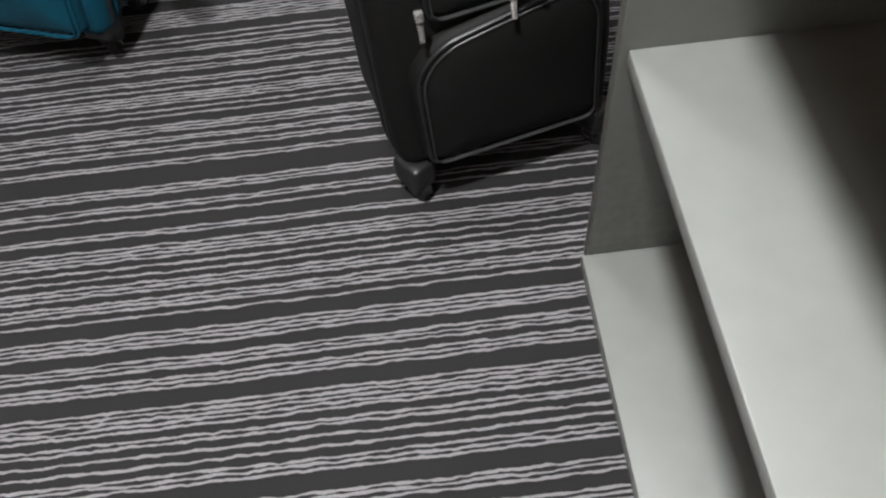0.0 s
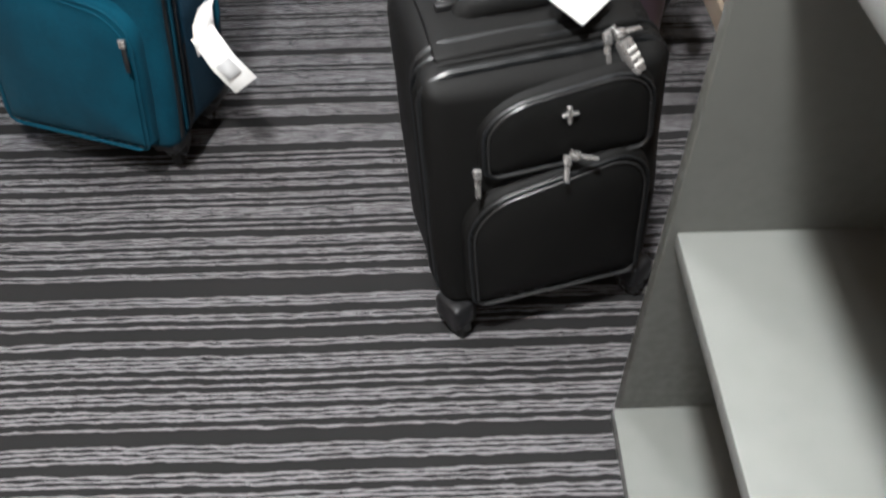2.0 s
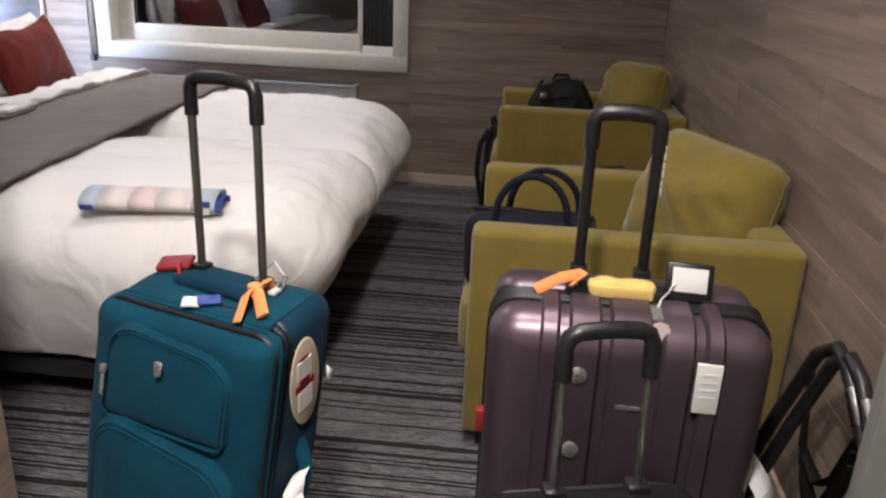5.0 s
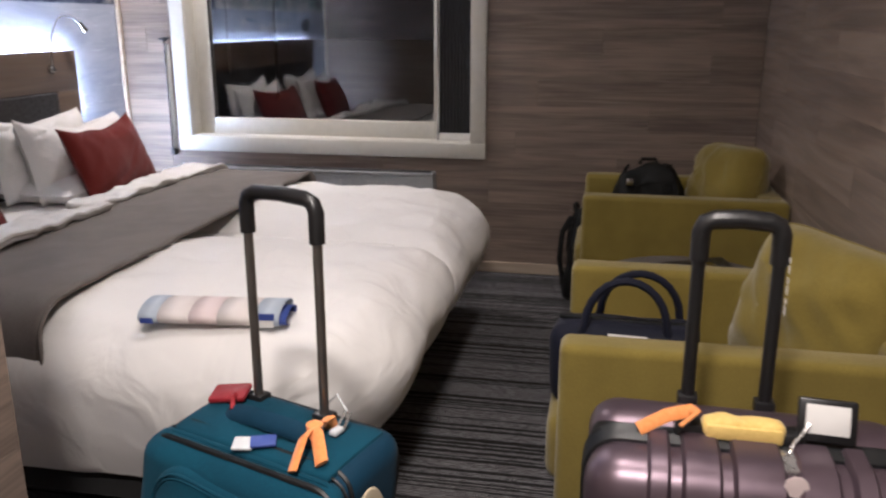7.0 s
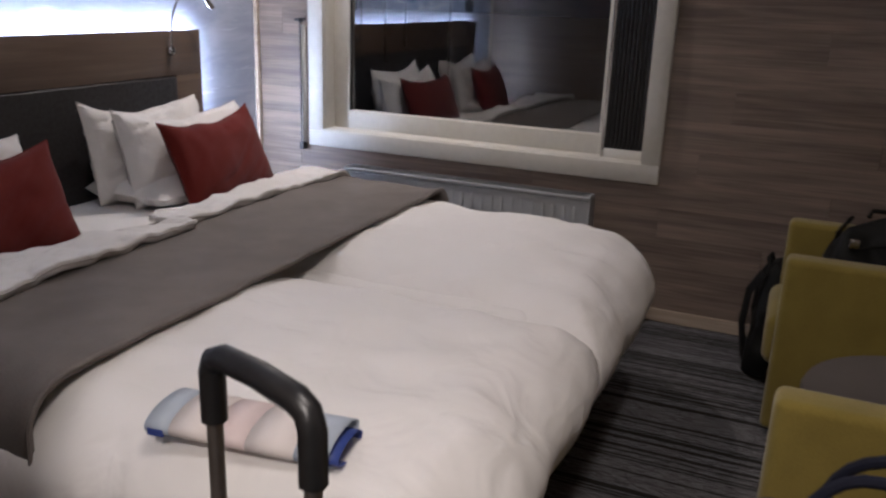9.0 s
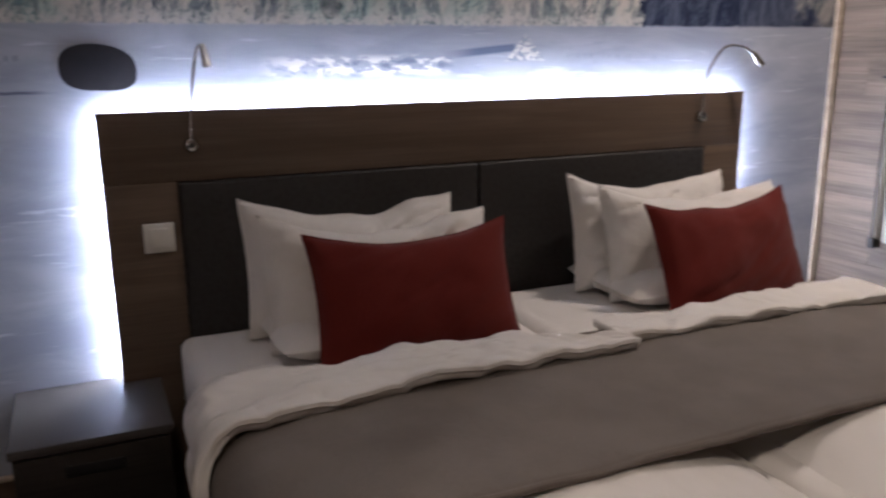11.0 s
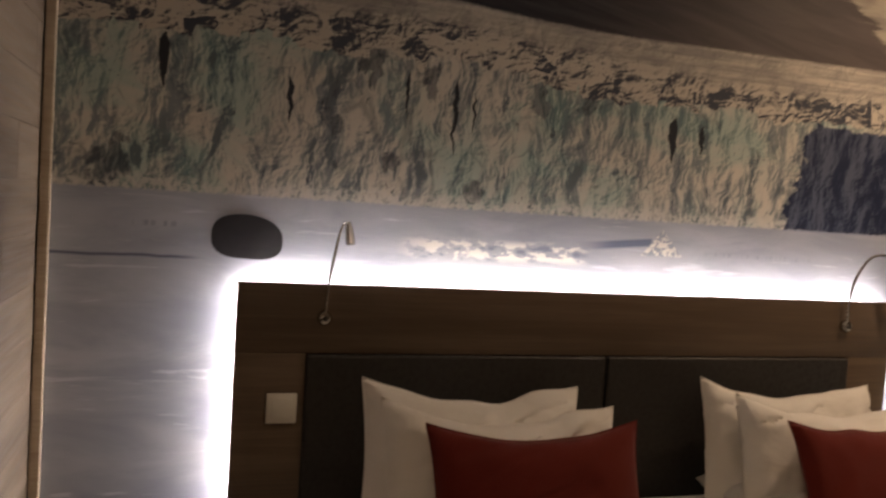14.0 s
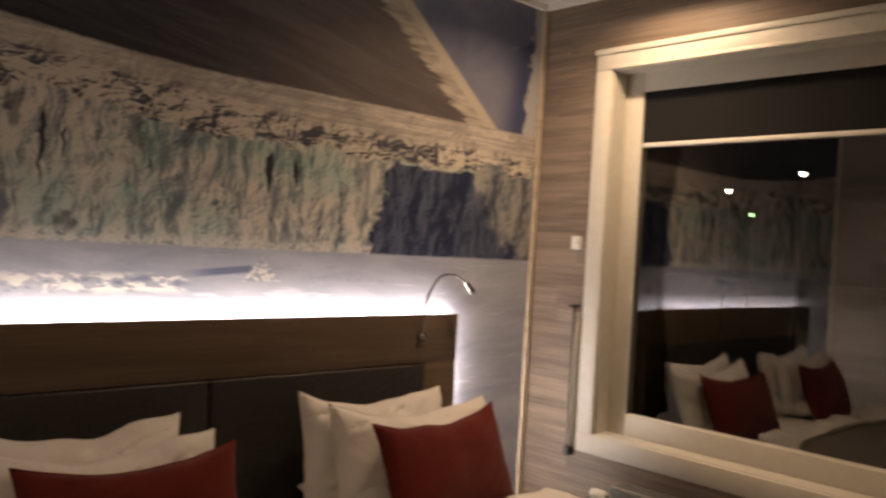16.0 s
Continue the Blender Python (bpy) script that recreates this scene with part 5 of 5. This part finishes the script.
# plum hard-shell case behind it
pw, pd, ph = 0.545, 0.30, 0.670
pl = thing("hard_shell_suitcase", "plum hard-shell suitcase with vertical ribs and a raised black handle", "suitcase", pose(3.020, -3.035, 0, 0, 0, -1.5))
pf = -pd / 2
part("front_shell", boxm(-pw / 2, pw / 2, pf, -0.012, 0.06, ph, bevel=0.062, seg=6), PLUM, pl)
part("back_shell", boxm(-pw / 2, pw / 2, 0.012, pd / 2, 0.06, ph, bevel=0.055, seg=6), PLUM, pl)
part("zip_gusset", boxm(-pw / 2 + 0.006, pw / 2 - 0.006, -0.03, 0.03, 0.066, ph - 0.004, bevel=0.02, seg=3), BLACKCLOTH, pl)
for yy in (-0.052, -0.038, -0.024, -0.010):
    part("zip", tubem(rrect(pw - 0.004, ph - 0.062, 0.056, yy, 0.061), 0.0085, 6, closed=True), PIPING, pl)


def rib(x0, x1, t=0.013):
    """A raised band that runs up the front and over the shoulder of the shell."""
    r = 0.062
    path = [(pf, 0.13), (pf, ph - r)]
    path += [(pf + r - r * math.cos(radians(a)), ph - r + r * math.sin(radians(a))) for a in range(10, 91, 10)]
    path += [(-0.03, ph)]
    bm = bmesh.new()
    rows = []
    for i, (y, z) in enumerate(path):
        a = path[max(i - 1, 0)]
        b = path[min(i + 1, len(path) - 1)]
        d = Vector((0, b[0] - a[0], b[1] - a[1])).normalized()
        nrm = Vector((0, -d.z, d.y))
        c = Vector((0, y, z))
        prof = ((x0, -0.004), (x0, t * 0.4), (x0 + 0.006, t), (x1 - 0.006, t), (x1, t * 0.4), (x1, -0.004))
        rows.append([bm.verts.new(c + Vector((px, 0, 0)) + nrm * off) for px, off in prof])
    for r0, r1 in zip(rows, rows[1:]):
        for k in range(5):
            bm.faces.new((r0[k], r0[k + 1], r1[k + 1], r1[k]))
    return bm


for a, b in ((-0.172, -0.135), (-0.118, -0.056), (-0.040, 0.040), (0.056, 0.118), (0.135, 0.172)):
    part("rib", rib(a, b), PLUM, pl)
for sx in (-pw / 2 + 0.06, pw / 2 - 0.06):
    wheel(pl, sx, pf + 0.05, 12)
    wheel(pl, sx, pd / 2 - 0.05, -8)
pull_handle(pl, (-0.096, 0.040), 0.115, ph, 1.015, BLACKPL, (0, 0.02), r=0.0125, grip=0.024)
for k, hb in enumerate((0.018, 0.012, 0.018, 0.012, 0.016, 0.010)):
    part("printed_bar", boxm(0.0525, 0.0535, 0.108, 0.122, 0.855 + k * 0.019, 0.855 + k * 0.019 + hb * 0.8), WHITEPL, pl)
wrap = boxm(-0.083, 0.051, -0.033, 0.010, ph + 0.004, ph + 0.040, bevel=0.013, seg=3)
bmesh.ops.subdivide_edges(wrap, edges=[e for e in wrap.edges if e.calc_length() > 0.05], cuts=8)
for v in wrap.verts:
    v.co += Vector((0.0, noise.noise(v.co * 40), noise.noise(v.co * 35 + Vector((5, 0, 0))))) * 0.007
part("handle_wrap", wrap, YELLOW, pl, "yellow cloth wrapped round the carry handle")
part("wrap_flap", boxm(-0.077, 0.045, -0.040, -0.030, ph + 0.008, ph + 0.034, bevel=0.005), YELLOW, pl)
part("handle_mount", boxm(-0.127, -0.079, -0.03, 0.012, ph - 0.002, ph + 0.025, bevel=0.006), BLACKPL, pl)
part("handle_mount", boxm(0.047, 0.083, -0.03, 0.012, ph - 0.002, ph + 0.025, bevel=0.006), BLACKPL, pl)
part("ribbon_tail", tubem([(-0.097, -0.01, ph + 0.045), (-0.14, -0.02, ph + 0.036), (-0.187, -0.035, ph + 0.012)], 0.012, 8, flat=0.3), ORANGE, pl, "orange ribbon")
part("ribbon_tail", tubem([(-0.103, -0.01, ph + 0.045), (-0.093, -0.03, ph + 0.05), (-0.12, -0.045, ph + 0.03)], 0.011, 8, flat=0.3), ORANGE, pl)
tag = part("luggage_tag", boxm(-0.046, 0.046, -0.006, 0.006, -0.036, 0.036, bevel=0.005), BLACKPL, pl, "black luggage tag with a white card window", m=pose(0.114, -0.01, ph + 0.048, -18, 0, -3))
part("tag_window", boxm(-0.034, 0.034, -0.0085, -0.005, -0.022, 0.026, bevel=0.001), PAPER, tag)
part("cable_lock", boxm(0.03, 0.075, -0.085, -0.045, ph - 0.012, ph + 0.008, bevel=0.006), SILVER, pl, "silver cable lock")
part("lock_chain", tubem([(0.05, -0.06, ph), (0.06, -0.045, ph + 0.02), (0.075, -0.03, ph + 0.03), (0.085, -0.02, ph + 0.045)], 0.003), SILVER, pl)
part("zip_puller", boxm(0.03, 0.085, -0.11, -0.06, ph - 0.004, ph + 0.006, bevel=0.003), SILVER, pl)
part("white_sticker", boxm(0.122, 0.168, pf - 0.0172, pf - 0.0095, 0.515, 0.617, bevel=0.001), PAPER, pl, "white label with faded printing")
for k in range(4):
    part("printed_bar", boxm(0.131, 0.159, pf - 0.0182, pf - 0.0171, 0.545 + k * 0.016, 0.550 + k * 0.016), FAINT, pl)
for sz in (0.568, 0.402):
    part("round_badge", lathem([(0.018, 0.0), (0.018, -0.004), (0.014, -0.007)], (-0.095, pf - 0.012, sz), "y", 22), SILVER, pl, "round silver badge")
part("maker_plate", boxm(-0.018, 0.03, pf - 0.016, pf - 0.009, 0.505, 0.512), SILVER, pl)
part("round_sticker", lathem([(0.018, 0.0), (0.018, -0.002), (0.002, -0.003)], (0.05, pf + 0.012, ph - 0.006), "y", 18), PINK, pl)
part("side_latch", boxm(-pw / 2 - 0.016, -pw / 2 + 0.006, -0.085, -0.06, 0.37, 0.42, bevel=0.004), REDTAG, pl, "red tab on the side")
paper_tag(pl, [(pw / 2 + 0.0, -0.03, 0.35), (pw / 2 + 0.035, -0.08, 0.31), (pw / 2 + 0.062, -0.10, 0.255)], 0.06, across=(0.6, 0.7, 0.2))
paper_tag(pl, [(pw / 2 + 0.042, -0.090, 0.297), (pw / 2 + 0.056, -0.098, 0.268)], 0.035, GREYPR, "printed_bar", across=(0.6, 0.7, 0.2))

# ---- folded luggage rack leaning on the plank wall ----
rk = thing("luggage_rack", "folded black luggage rack with chrome hinges leaning on the wall", "luggage rack", pose(3.41, -3.08, 0.0))
for k, dx in enumerate((0.0, 0.045)):
    pts = [(-0.10 + dx * 0.4, 0.20 - dx, 0.012), (-0.03 + dx * 0.3, 0.10 - dx, 0.40), (0.0 + dx * 0.3, 0.04 - dx, 0.58), (0.015 + dx * 0.2, -0.01 - dx, 0.62), (0.02 + dx * 0.2, -0.06 - dx, 0.60), (0.025, -0.20 - dx, 0.50)]
    part("frame_bar", tubem(pts, 0.015, 10), BLACKPL, rk)
    part("hinge_sleeve", tubem([(0.0215 + dx * 0.2, -0.095 - dx, 0.577), (0.0235 + dx * 0.1, -0.155 - dx, 0.533)], 0.0165, 10), CHROME, rk)
    part("rear_leg", tubem([(0.025, -0.20 - dx, 0.50), (0.02, -0.24 - dx, 0.2), (0.0, -0.26 - dx, 0.012)], 0.013, 10), BLACKPL, rk)
for k in range(3):
    zz = 0.54 - k * 0.03
    part("strap", tubem([(0.0, 0.05, zz), (0.0, 0.02 - k * 0.02, zz - 0.16), (0.02, -0.05 - k * 0.02, zz - 0.21 - k * 0.03), (0.02, -0.12, zz - 0.14), (0.022, -0.17, zz - 0.02)], 0.016, 8, flat=0.2), BLACKCLOTH, rk)

# ---- bags ----
bag = thing("handbag", "navy canvas handbag with two looped handles on the armchair seat", "handbag", pose(2.83, -2.36, 0.40, 0, 0, -4))
bm = boxm(-0.185, 0.185, -0.10, 0.10, 0.0, 0.218, bevel=0.045, seg=4)
bmesh.ops.subdivide_edges(bm, edges=[e for e in bm.edges if e.calc_length() > 0.05], cuts=7, use_grid_fill=True)
for v in bm.verts:
    k = v.co.z / 0.218
    v.co.y *= 1 - 0.35 * k * k
    v.co += Vector((noise.noise(v.co * 9) * 0.012, noise.noise(v.co * 8 + Vector((4, 0, 0))) * 0.012, noise.noise(v.co * 7) * 0.008))
part("body", bm, NAVY, bag)
part("zip_top", boxm(-0.17, 0.17, -0.012, 0.012, 0.213, 0.224, bevel=0.003), PIPING, bag)
part("front_pocket", transform(plate_from([(a, c) for a, _, c in rrect(0.28, 0.12, 0.02, 0, 0)], 0.012), 0.0, -0.082, 0.03), NAVY, bag)
part("paper_slip", boxm(-0.040, 0.055, -0.092, -0.086, 0.165, 0.212, bevel=0.001), PAPER, bag, "white folded paper in the pocket")
for yy, sx in ((-0.055, 0.0), (0.055, 0.03)):
    pts = [(-0.115 + sx, yy, 0.12), (-0.11 + sx, yy, 0.19)] + [(sx - 0.10 * math.cos(radians(a)), yy * (1 - 0.3 * math.sin(radians(a))), 0.22 + 0.115 * math.sin(radians(a))) for a in range(0, 181, 15)] + [(0.11 + sx, yy, 0.19), (0.115 + sx, yy, 0.12)]
    part("handle", tubem(pts, 0.0105, 8), NAVY, bag)
for sx, yy in ((-0.10, -0.075), (0.13, -0.07), (0.15, -0.06), (-0.15, -0.06)):
    part("ring", tubem([(sx + 0.013 * math.cos(a * 0.7), yy, 0.155 + 0.013 * math.sin(a * 0.7)) for a in range(9)], 0.003, 6, closed=True), CHROME, bag)


def backpack(name, m, label, w, d, h, seed):
    bp = thing(name, label, "backpack", m, "black backpacks")
    bm = boxm(-w / 2, w / 2, -d / 2, d / 2, 0.0, h, bevel=min(w, d) * 0.3, seg=5)
    bmesh.ops.subdivide_edges(bm, edges=[e for e in bm.edges if e.calc_length() > 0.04], cuts=8, use_grid_fill=True)
    for v in bm.verts:
        q = v.co * 8 + Vector((seed, 0, 0))
        v.co += Vector((noise.noise(q), noise.noise(q + Vector((7, 0, 0))), noise.noise(q + Vector((0, 9, 0))))) * 0.045 + Vector((noise.noise(q * 2.6), noise.noise(q * 2.6 + Vector((3, 0, 0))), 0)) * 0.016
    for v in bm.verts:
        k = max(0.0, v.co.z / h)
        v.co.x *= 1 - 0.32 * k * k
        v.co.y *= 1 - 0.45 * k * k
    part("body", bm, BLACKCLOTH, bp)
    bm = boxm(-w * 0.38, w * 0.38, -d / 2 - 0.045, -d / 2 + 0.02, 0.03, h * 0.55, bevel=0.03, seg=4)
    part("front_pocket", bm, BLACKCLOTH, bp)
    for sx in (-w * 0.28, w * 0.28):
        part("shoulder_strap", tubem([(sx, d * 0.35, h * 0.92), (sx * 1.15, d * 0.62, h * 0.75), (sx * 1.25, d * 0.68, h * 0.45), (sx * 1.2, d * 0.5, h * 0.12)], 0.022, 8, flat=0.35), BLACKCLOTH, bp)
    part("grab_loop", tubem([(-0.04, d * 0.3, h * 0.97), (-0.03, d * 0.35, h + 0.012), (0.03, d * 0.35, h + 0.012), (0.04, d * 0.3, h * 0.97)], 0.008), BLACKCLOTH, bp)
    part("zip", tubem([(w * 0.40 * math.cos(radians(a)), -d * 0.36, h * 0.50 + h * 0.30 * math.sin(radians(a))) for a in range(0, 181, 15)], 0.003, 6), BLACKCLOTH, bp)
    part("buckle", boxm(-w * 0.36, -w * 0.36 + 0.03, -d / 2 - 0.012, -d / 2 + 0.01, h * 0.78, h * 0.78 + 0.03, bevel=0.003), CHROME, bp)
    part("reflective_strip", boxm(w * 0.40, w * 0.40 + 0.02, -d / 2 + 0.0, -d / 2 + 0.012, h * 0.2, h * 0.6, bevel=0.003), GREYPR, bp)
    return bp


backpack("backpack", pose(2.965, -0.64, 0.41, 0, 0, 6), "black backpack lying on the far armchair seat", 0.34, 0.24, 0.33, 3.0)
bp2 = backpack("backpack", pose(2.68, -0.31, 0.0, 0, 0, 80), "black backpack standing on the carpet beside the armchair", 0.30, 0.15, 0.46, 8.0)
part("white_label", boxm(-0.10, 0.04, -0.088, -0.078, 0.33, 0.37, bevel=0.002), PAPER, bp2, "white oval label")

pouch = thing("pouch", "shiny black pouch with a silver print on the side table", "pouch", pose(3.12, -1.40, 0.451, 0, 0, 20))
bm = boxm(-0.13, 0.13, -0.09, 0.09, 0.0, 0.05, bevel=0.02, seg=4)
for v in bm.verts:
    v.co.z += noise.noise(v.co * 14) * 0.012 * (v.co.z > 0.02)
part("body", bm, BLACKPL, pouch)
part("silver_print", boxm(-0.01, 0.05, -0.06, 0.05, 0.052, 0.055, bevel=0.001), CHROME, pouch)

# ---- rolled brochure on the duvet ----
br = thing("brochure", "loosely rolled pale blue and peach brochure on the duvet", "brochure", pose(1.800, -2.535, 0.612, 0, 0, 7) @ Matrix.Scale(0.9, 4))


def roll(x0, x1, r, a0, a1, mat, name, squash=0.55):
    bm = bmesh.new()
    rows = []
    for k in range(25):
        a = radians(a0 + (a1 - a0) * k / 24)
        rr = r * (1 + 0.12 * k / 24)
        y, z = rr * 1.5 * math.cos(a), rr * squash * math.sin(a) + r * squash
        rows.append((bm.verts.new((x0, y, z)), bm.verts.new((x1, y, z))))
    for p0, p1 in zip(rows, rows[1:]):
        bm.faces.new((p0[0], p0[1], p1[1], p1[0]))
    ob = part(name, bm, mat, br)
    padded(ob, 0.0012)
    return ob


roll(-0.205, -0.150, 0.052, -60, 290, GREYBLUE, "cover_end")
roll(-0.150, -0.06, 0.052, -60, 290, PEACH, "cover")
roll(-0.06, 0.02, 0.052, -60, 290, PINK, "cover_picture")
roll(0.02, 0.125, 0.052, -60, 290, PEACH, "cover")
roll(0.125, 0.195, 0.052, -60, 290, GREYBLUE, "cover_end")
roll(0.14, 0.21, 0.040, -30, 250, BLUEPR, "inner_page", 0.5)
for x0, w, mat, z0, z1 in ((0.140, 0.042, BLUEPR, 0.032, 0.050), (0.138, 0.042, PAPER, 0.010, 0.030), (-0.198, 0.036, BLUEPR, 0.014, 0.030)):
    part("cover_print", boxm(x0, x0 + w, -0.0845, -0.079, z0, z1), mat, br)

# ---- dark plain form and its snow in the print are flat on the mural ----
n = Nodes("print_dark", 0.55, spec=0.25)
n.color(n.mix(n.noise(n.local(), 18, 3), (0.012, 0.012, 0.017), (0.032, 0.030, 0.036)))
PRINTDARK = n.mat
sil = []
for k in range(40):
    a = 2 * math.pi * k / 40
    rx = 0.105 if math.cos(a) > 0 else 0.09
    sil.append((rx * math.copysign(abs(math.cos(a)) ** 0.8, math.cos(a)), 0.062 * math.copysign(abs(math.sin(a)) ** 0.75, math.sin(a)) - 0.012 * max(0, math.cos(a))))
shape = part("dark_print_shape", plate_from(sil, 0.0015), PRINTDARK, mural, smooth=False)
shape.matrix_world = pose(0.0005, -2.765, 1.338, 0, 0, 90)

# ---- lights outside in the night ----
n = Nodes("street_glow", 0.5)
n.b.inputs["Emission Color"].default_value = (1.0, 0.95, 0.85, 1)
n.b.inputs["Emission Strength"].default_value = 40.0
STREET = n.mat
n = Nodes("green_glow", 0.5)
n.b.inputs["Emission Color"].default_value = (0.35, 1.0, 0.45, 1)
n.b.inputs["Emission Strength"].default_value = 12.0
GREENLAMP = n.mat
struct("ground", boxm(-70, 60, 0.4, 120, -1.2, -1.0), BACKING, "dark snowless ground outside at night")
for dist, way, mat_, size in ((30.0, (-0.46245, 0.88282, 0.08229), STREET, 0.06), (26.0, (-0.39164, 0.91421, 0.10407), STREET, 0.06), (40.0, (-0.44005, 0.89623, 0.05589), GREENLAMP, 0.06)):
    e = Vector((2.489, -2.912, 1.502)) + Vector(way) * dist
    sl = thing("street_lamp", "distant lit street lamp outside in the dark", "street lamp", pose(e.x, e.y, -1.0), "street lamps")
    hz = e.z + 1.0
    part("post", tubem([(0, 0, 0), (0, 0, hz - 0.1)], 0.05), BLACKPL, sl)
    part("lamp_head", lathem([(0.02, hz - 0.1), (size * 1.5, hz - size * 0.2), (size * 1.5, hz + size * 0.3), (0.02, hz + size * 0.5)], (0, 0, 0), n=16), mat_, sl)


# ---- wall planks, piece by piece ----
PH, PL = 0.1325, 1.28
plank_meshes = {}


def plank(length, height, axis):
    key = (round(length, 3), round(height, 3), axis)
    if key not in plank_meshes:
        bm = bmesh.new()
        t = 0.016
        b = 0.0012
        # a board with eased front edges, front towards -y (axis x) or +-x (axis y)
        lo, hi = 0.0003, length - 0.0003
        zlo, zhi = 0.0003, height - 0.0003
        back = [bm.verts.new(p) for p in ((lo, t, zlo), (hi, t, zlo), (hi, t, zhi), (lo, t, zhi))]
        mid = [bm.verts.new(p) for p in ((lo, b, zlo), (hi, b, zlo), (hi, b, zhi), (lo, b, zhi))]
        front = [bm.verts.new(p) for p in ((lo + b, 0, zlo + b), (hi - b, 0, zlo + b), (hi - b, 0, zhi - b), (lo + b, 0, zhi - b))]
        for r0, r1 in ((back, mid), (mid, front)):
            for k in range(4):
                bm.faces.new((r0[k], r0[(k + 1) % 4], r1[(k + 1) % 4], r1[k]))
        bm.faces.new(front)
        bm.faces.new(back[::-1])
        bmesh.ops.recalc_face_normals(bm, faces=bm.faces)
        me = bpy.data.meshes.new("plank")
        bm.to_mesh(me)
        bm.free()
        me.materials.append(PLANK)
        plank_meshes[key] = me
    return plank_meshes[key]


def plank_wall(wall, start, direction, length, holes=(), seed=0, zmax=CEIL):
    """Rows of boards along a wall from start in a direction; their fronts lie on the line from start."""
    rnd = random.Random(seed)
    turn = math.atan2(direction[1], direction[0])
    z, row = 0.0, 0
    while z < zmax - 0.01:
        h = min(PH, zmax - z)
        cuts = [(0.0, length)]
        for h0, h1, hz0, hz1 in holes:
            if z + h > hz0 + 0.001 and z < hz1 - 0.001:
                cuts = [c for a, b in cuts for c in ((a, min(b, h0)), (max(a, h1), b)) if c[1] - c[0] > 0.01]
        off = (row * 0.43 + rnd.random() * 0.15) % 1.0 * PL
        for a, b in cuts:
            joints = [a] + [x for x in (k * PL - off for k in range(0, 9)) if a + 0.03 < x < b - 0.03] + [b]
            for j0, j1 in zip(joints, joints[1:]):
                ob = bpy.data.objects.new("plank", plank(round(j1 - j0, 3), round(h, 3), 0))
                scene.collection.objects.link(ob)
                ob.parent = wall
                ob.matrix_world = Matrix.Translation((start[0] + direction[0] * j0, start[1] + direction[1] * j0, z)) @ Matrix.Rotation(turn, 4, "Z")
        z += h
        row += 1


plank_wall(wall_north, (0.0, 0.0), (1, 0), W, [(TX0 + 0.04, TX1 - 0.04, TZ0 + 0.04, TZ1 - 0.04)], 1)
plank_wall(wall_east, (W, 0.0), (0, -1), -YE, (), 2)
plank_wall(wall_bath, (XP, P), (-1, 0), XP, (), 3)
plank_wall(wall_bath, (XP, YE), (0, 1), P - YE, (), 4)
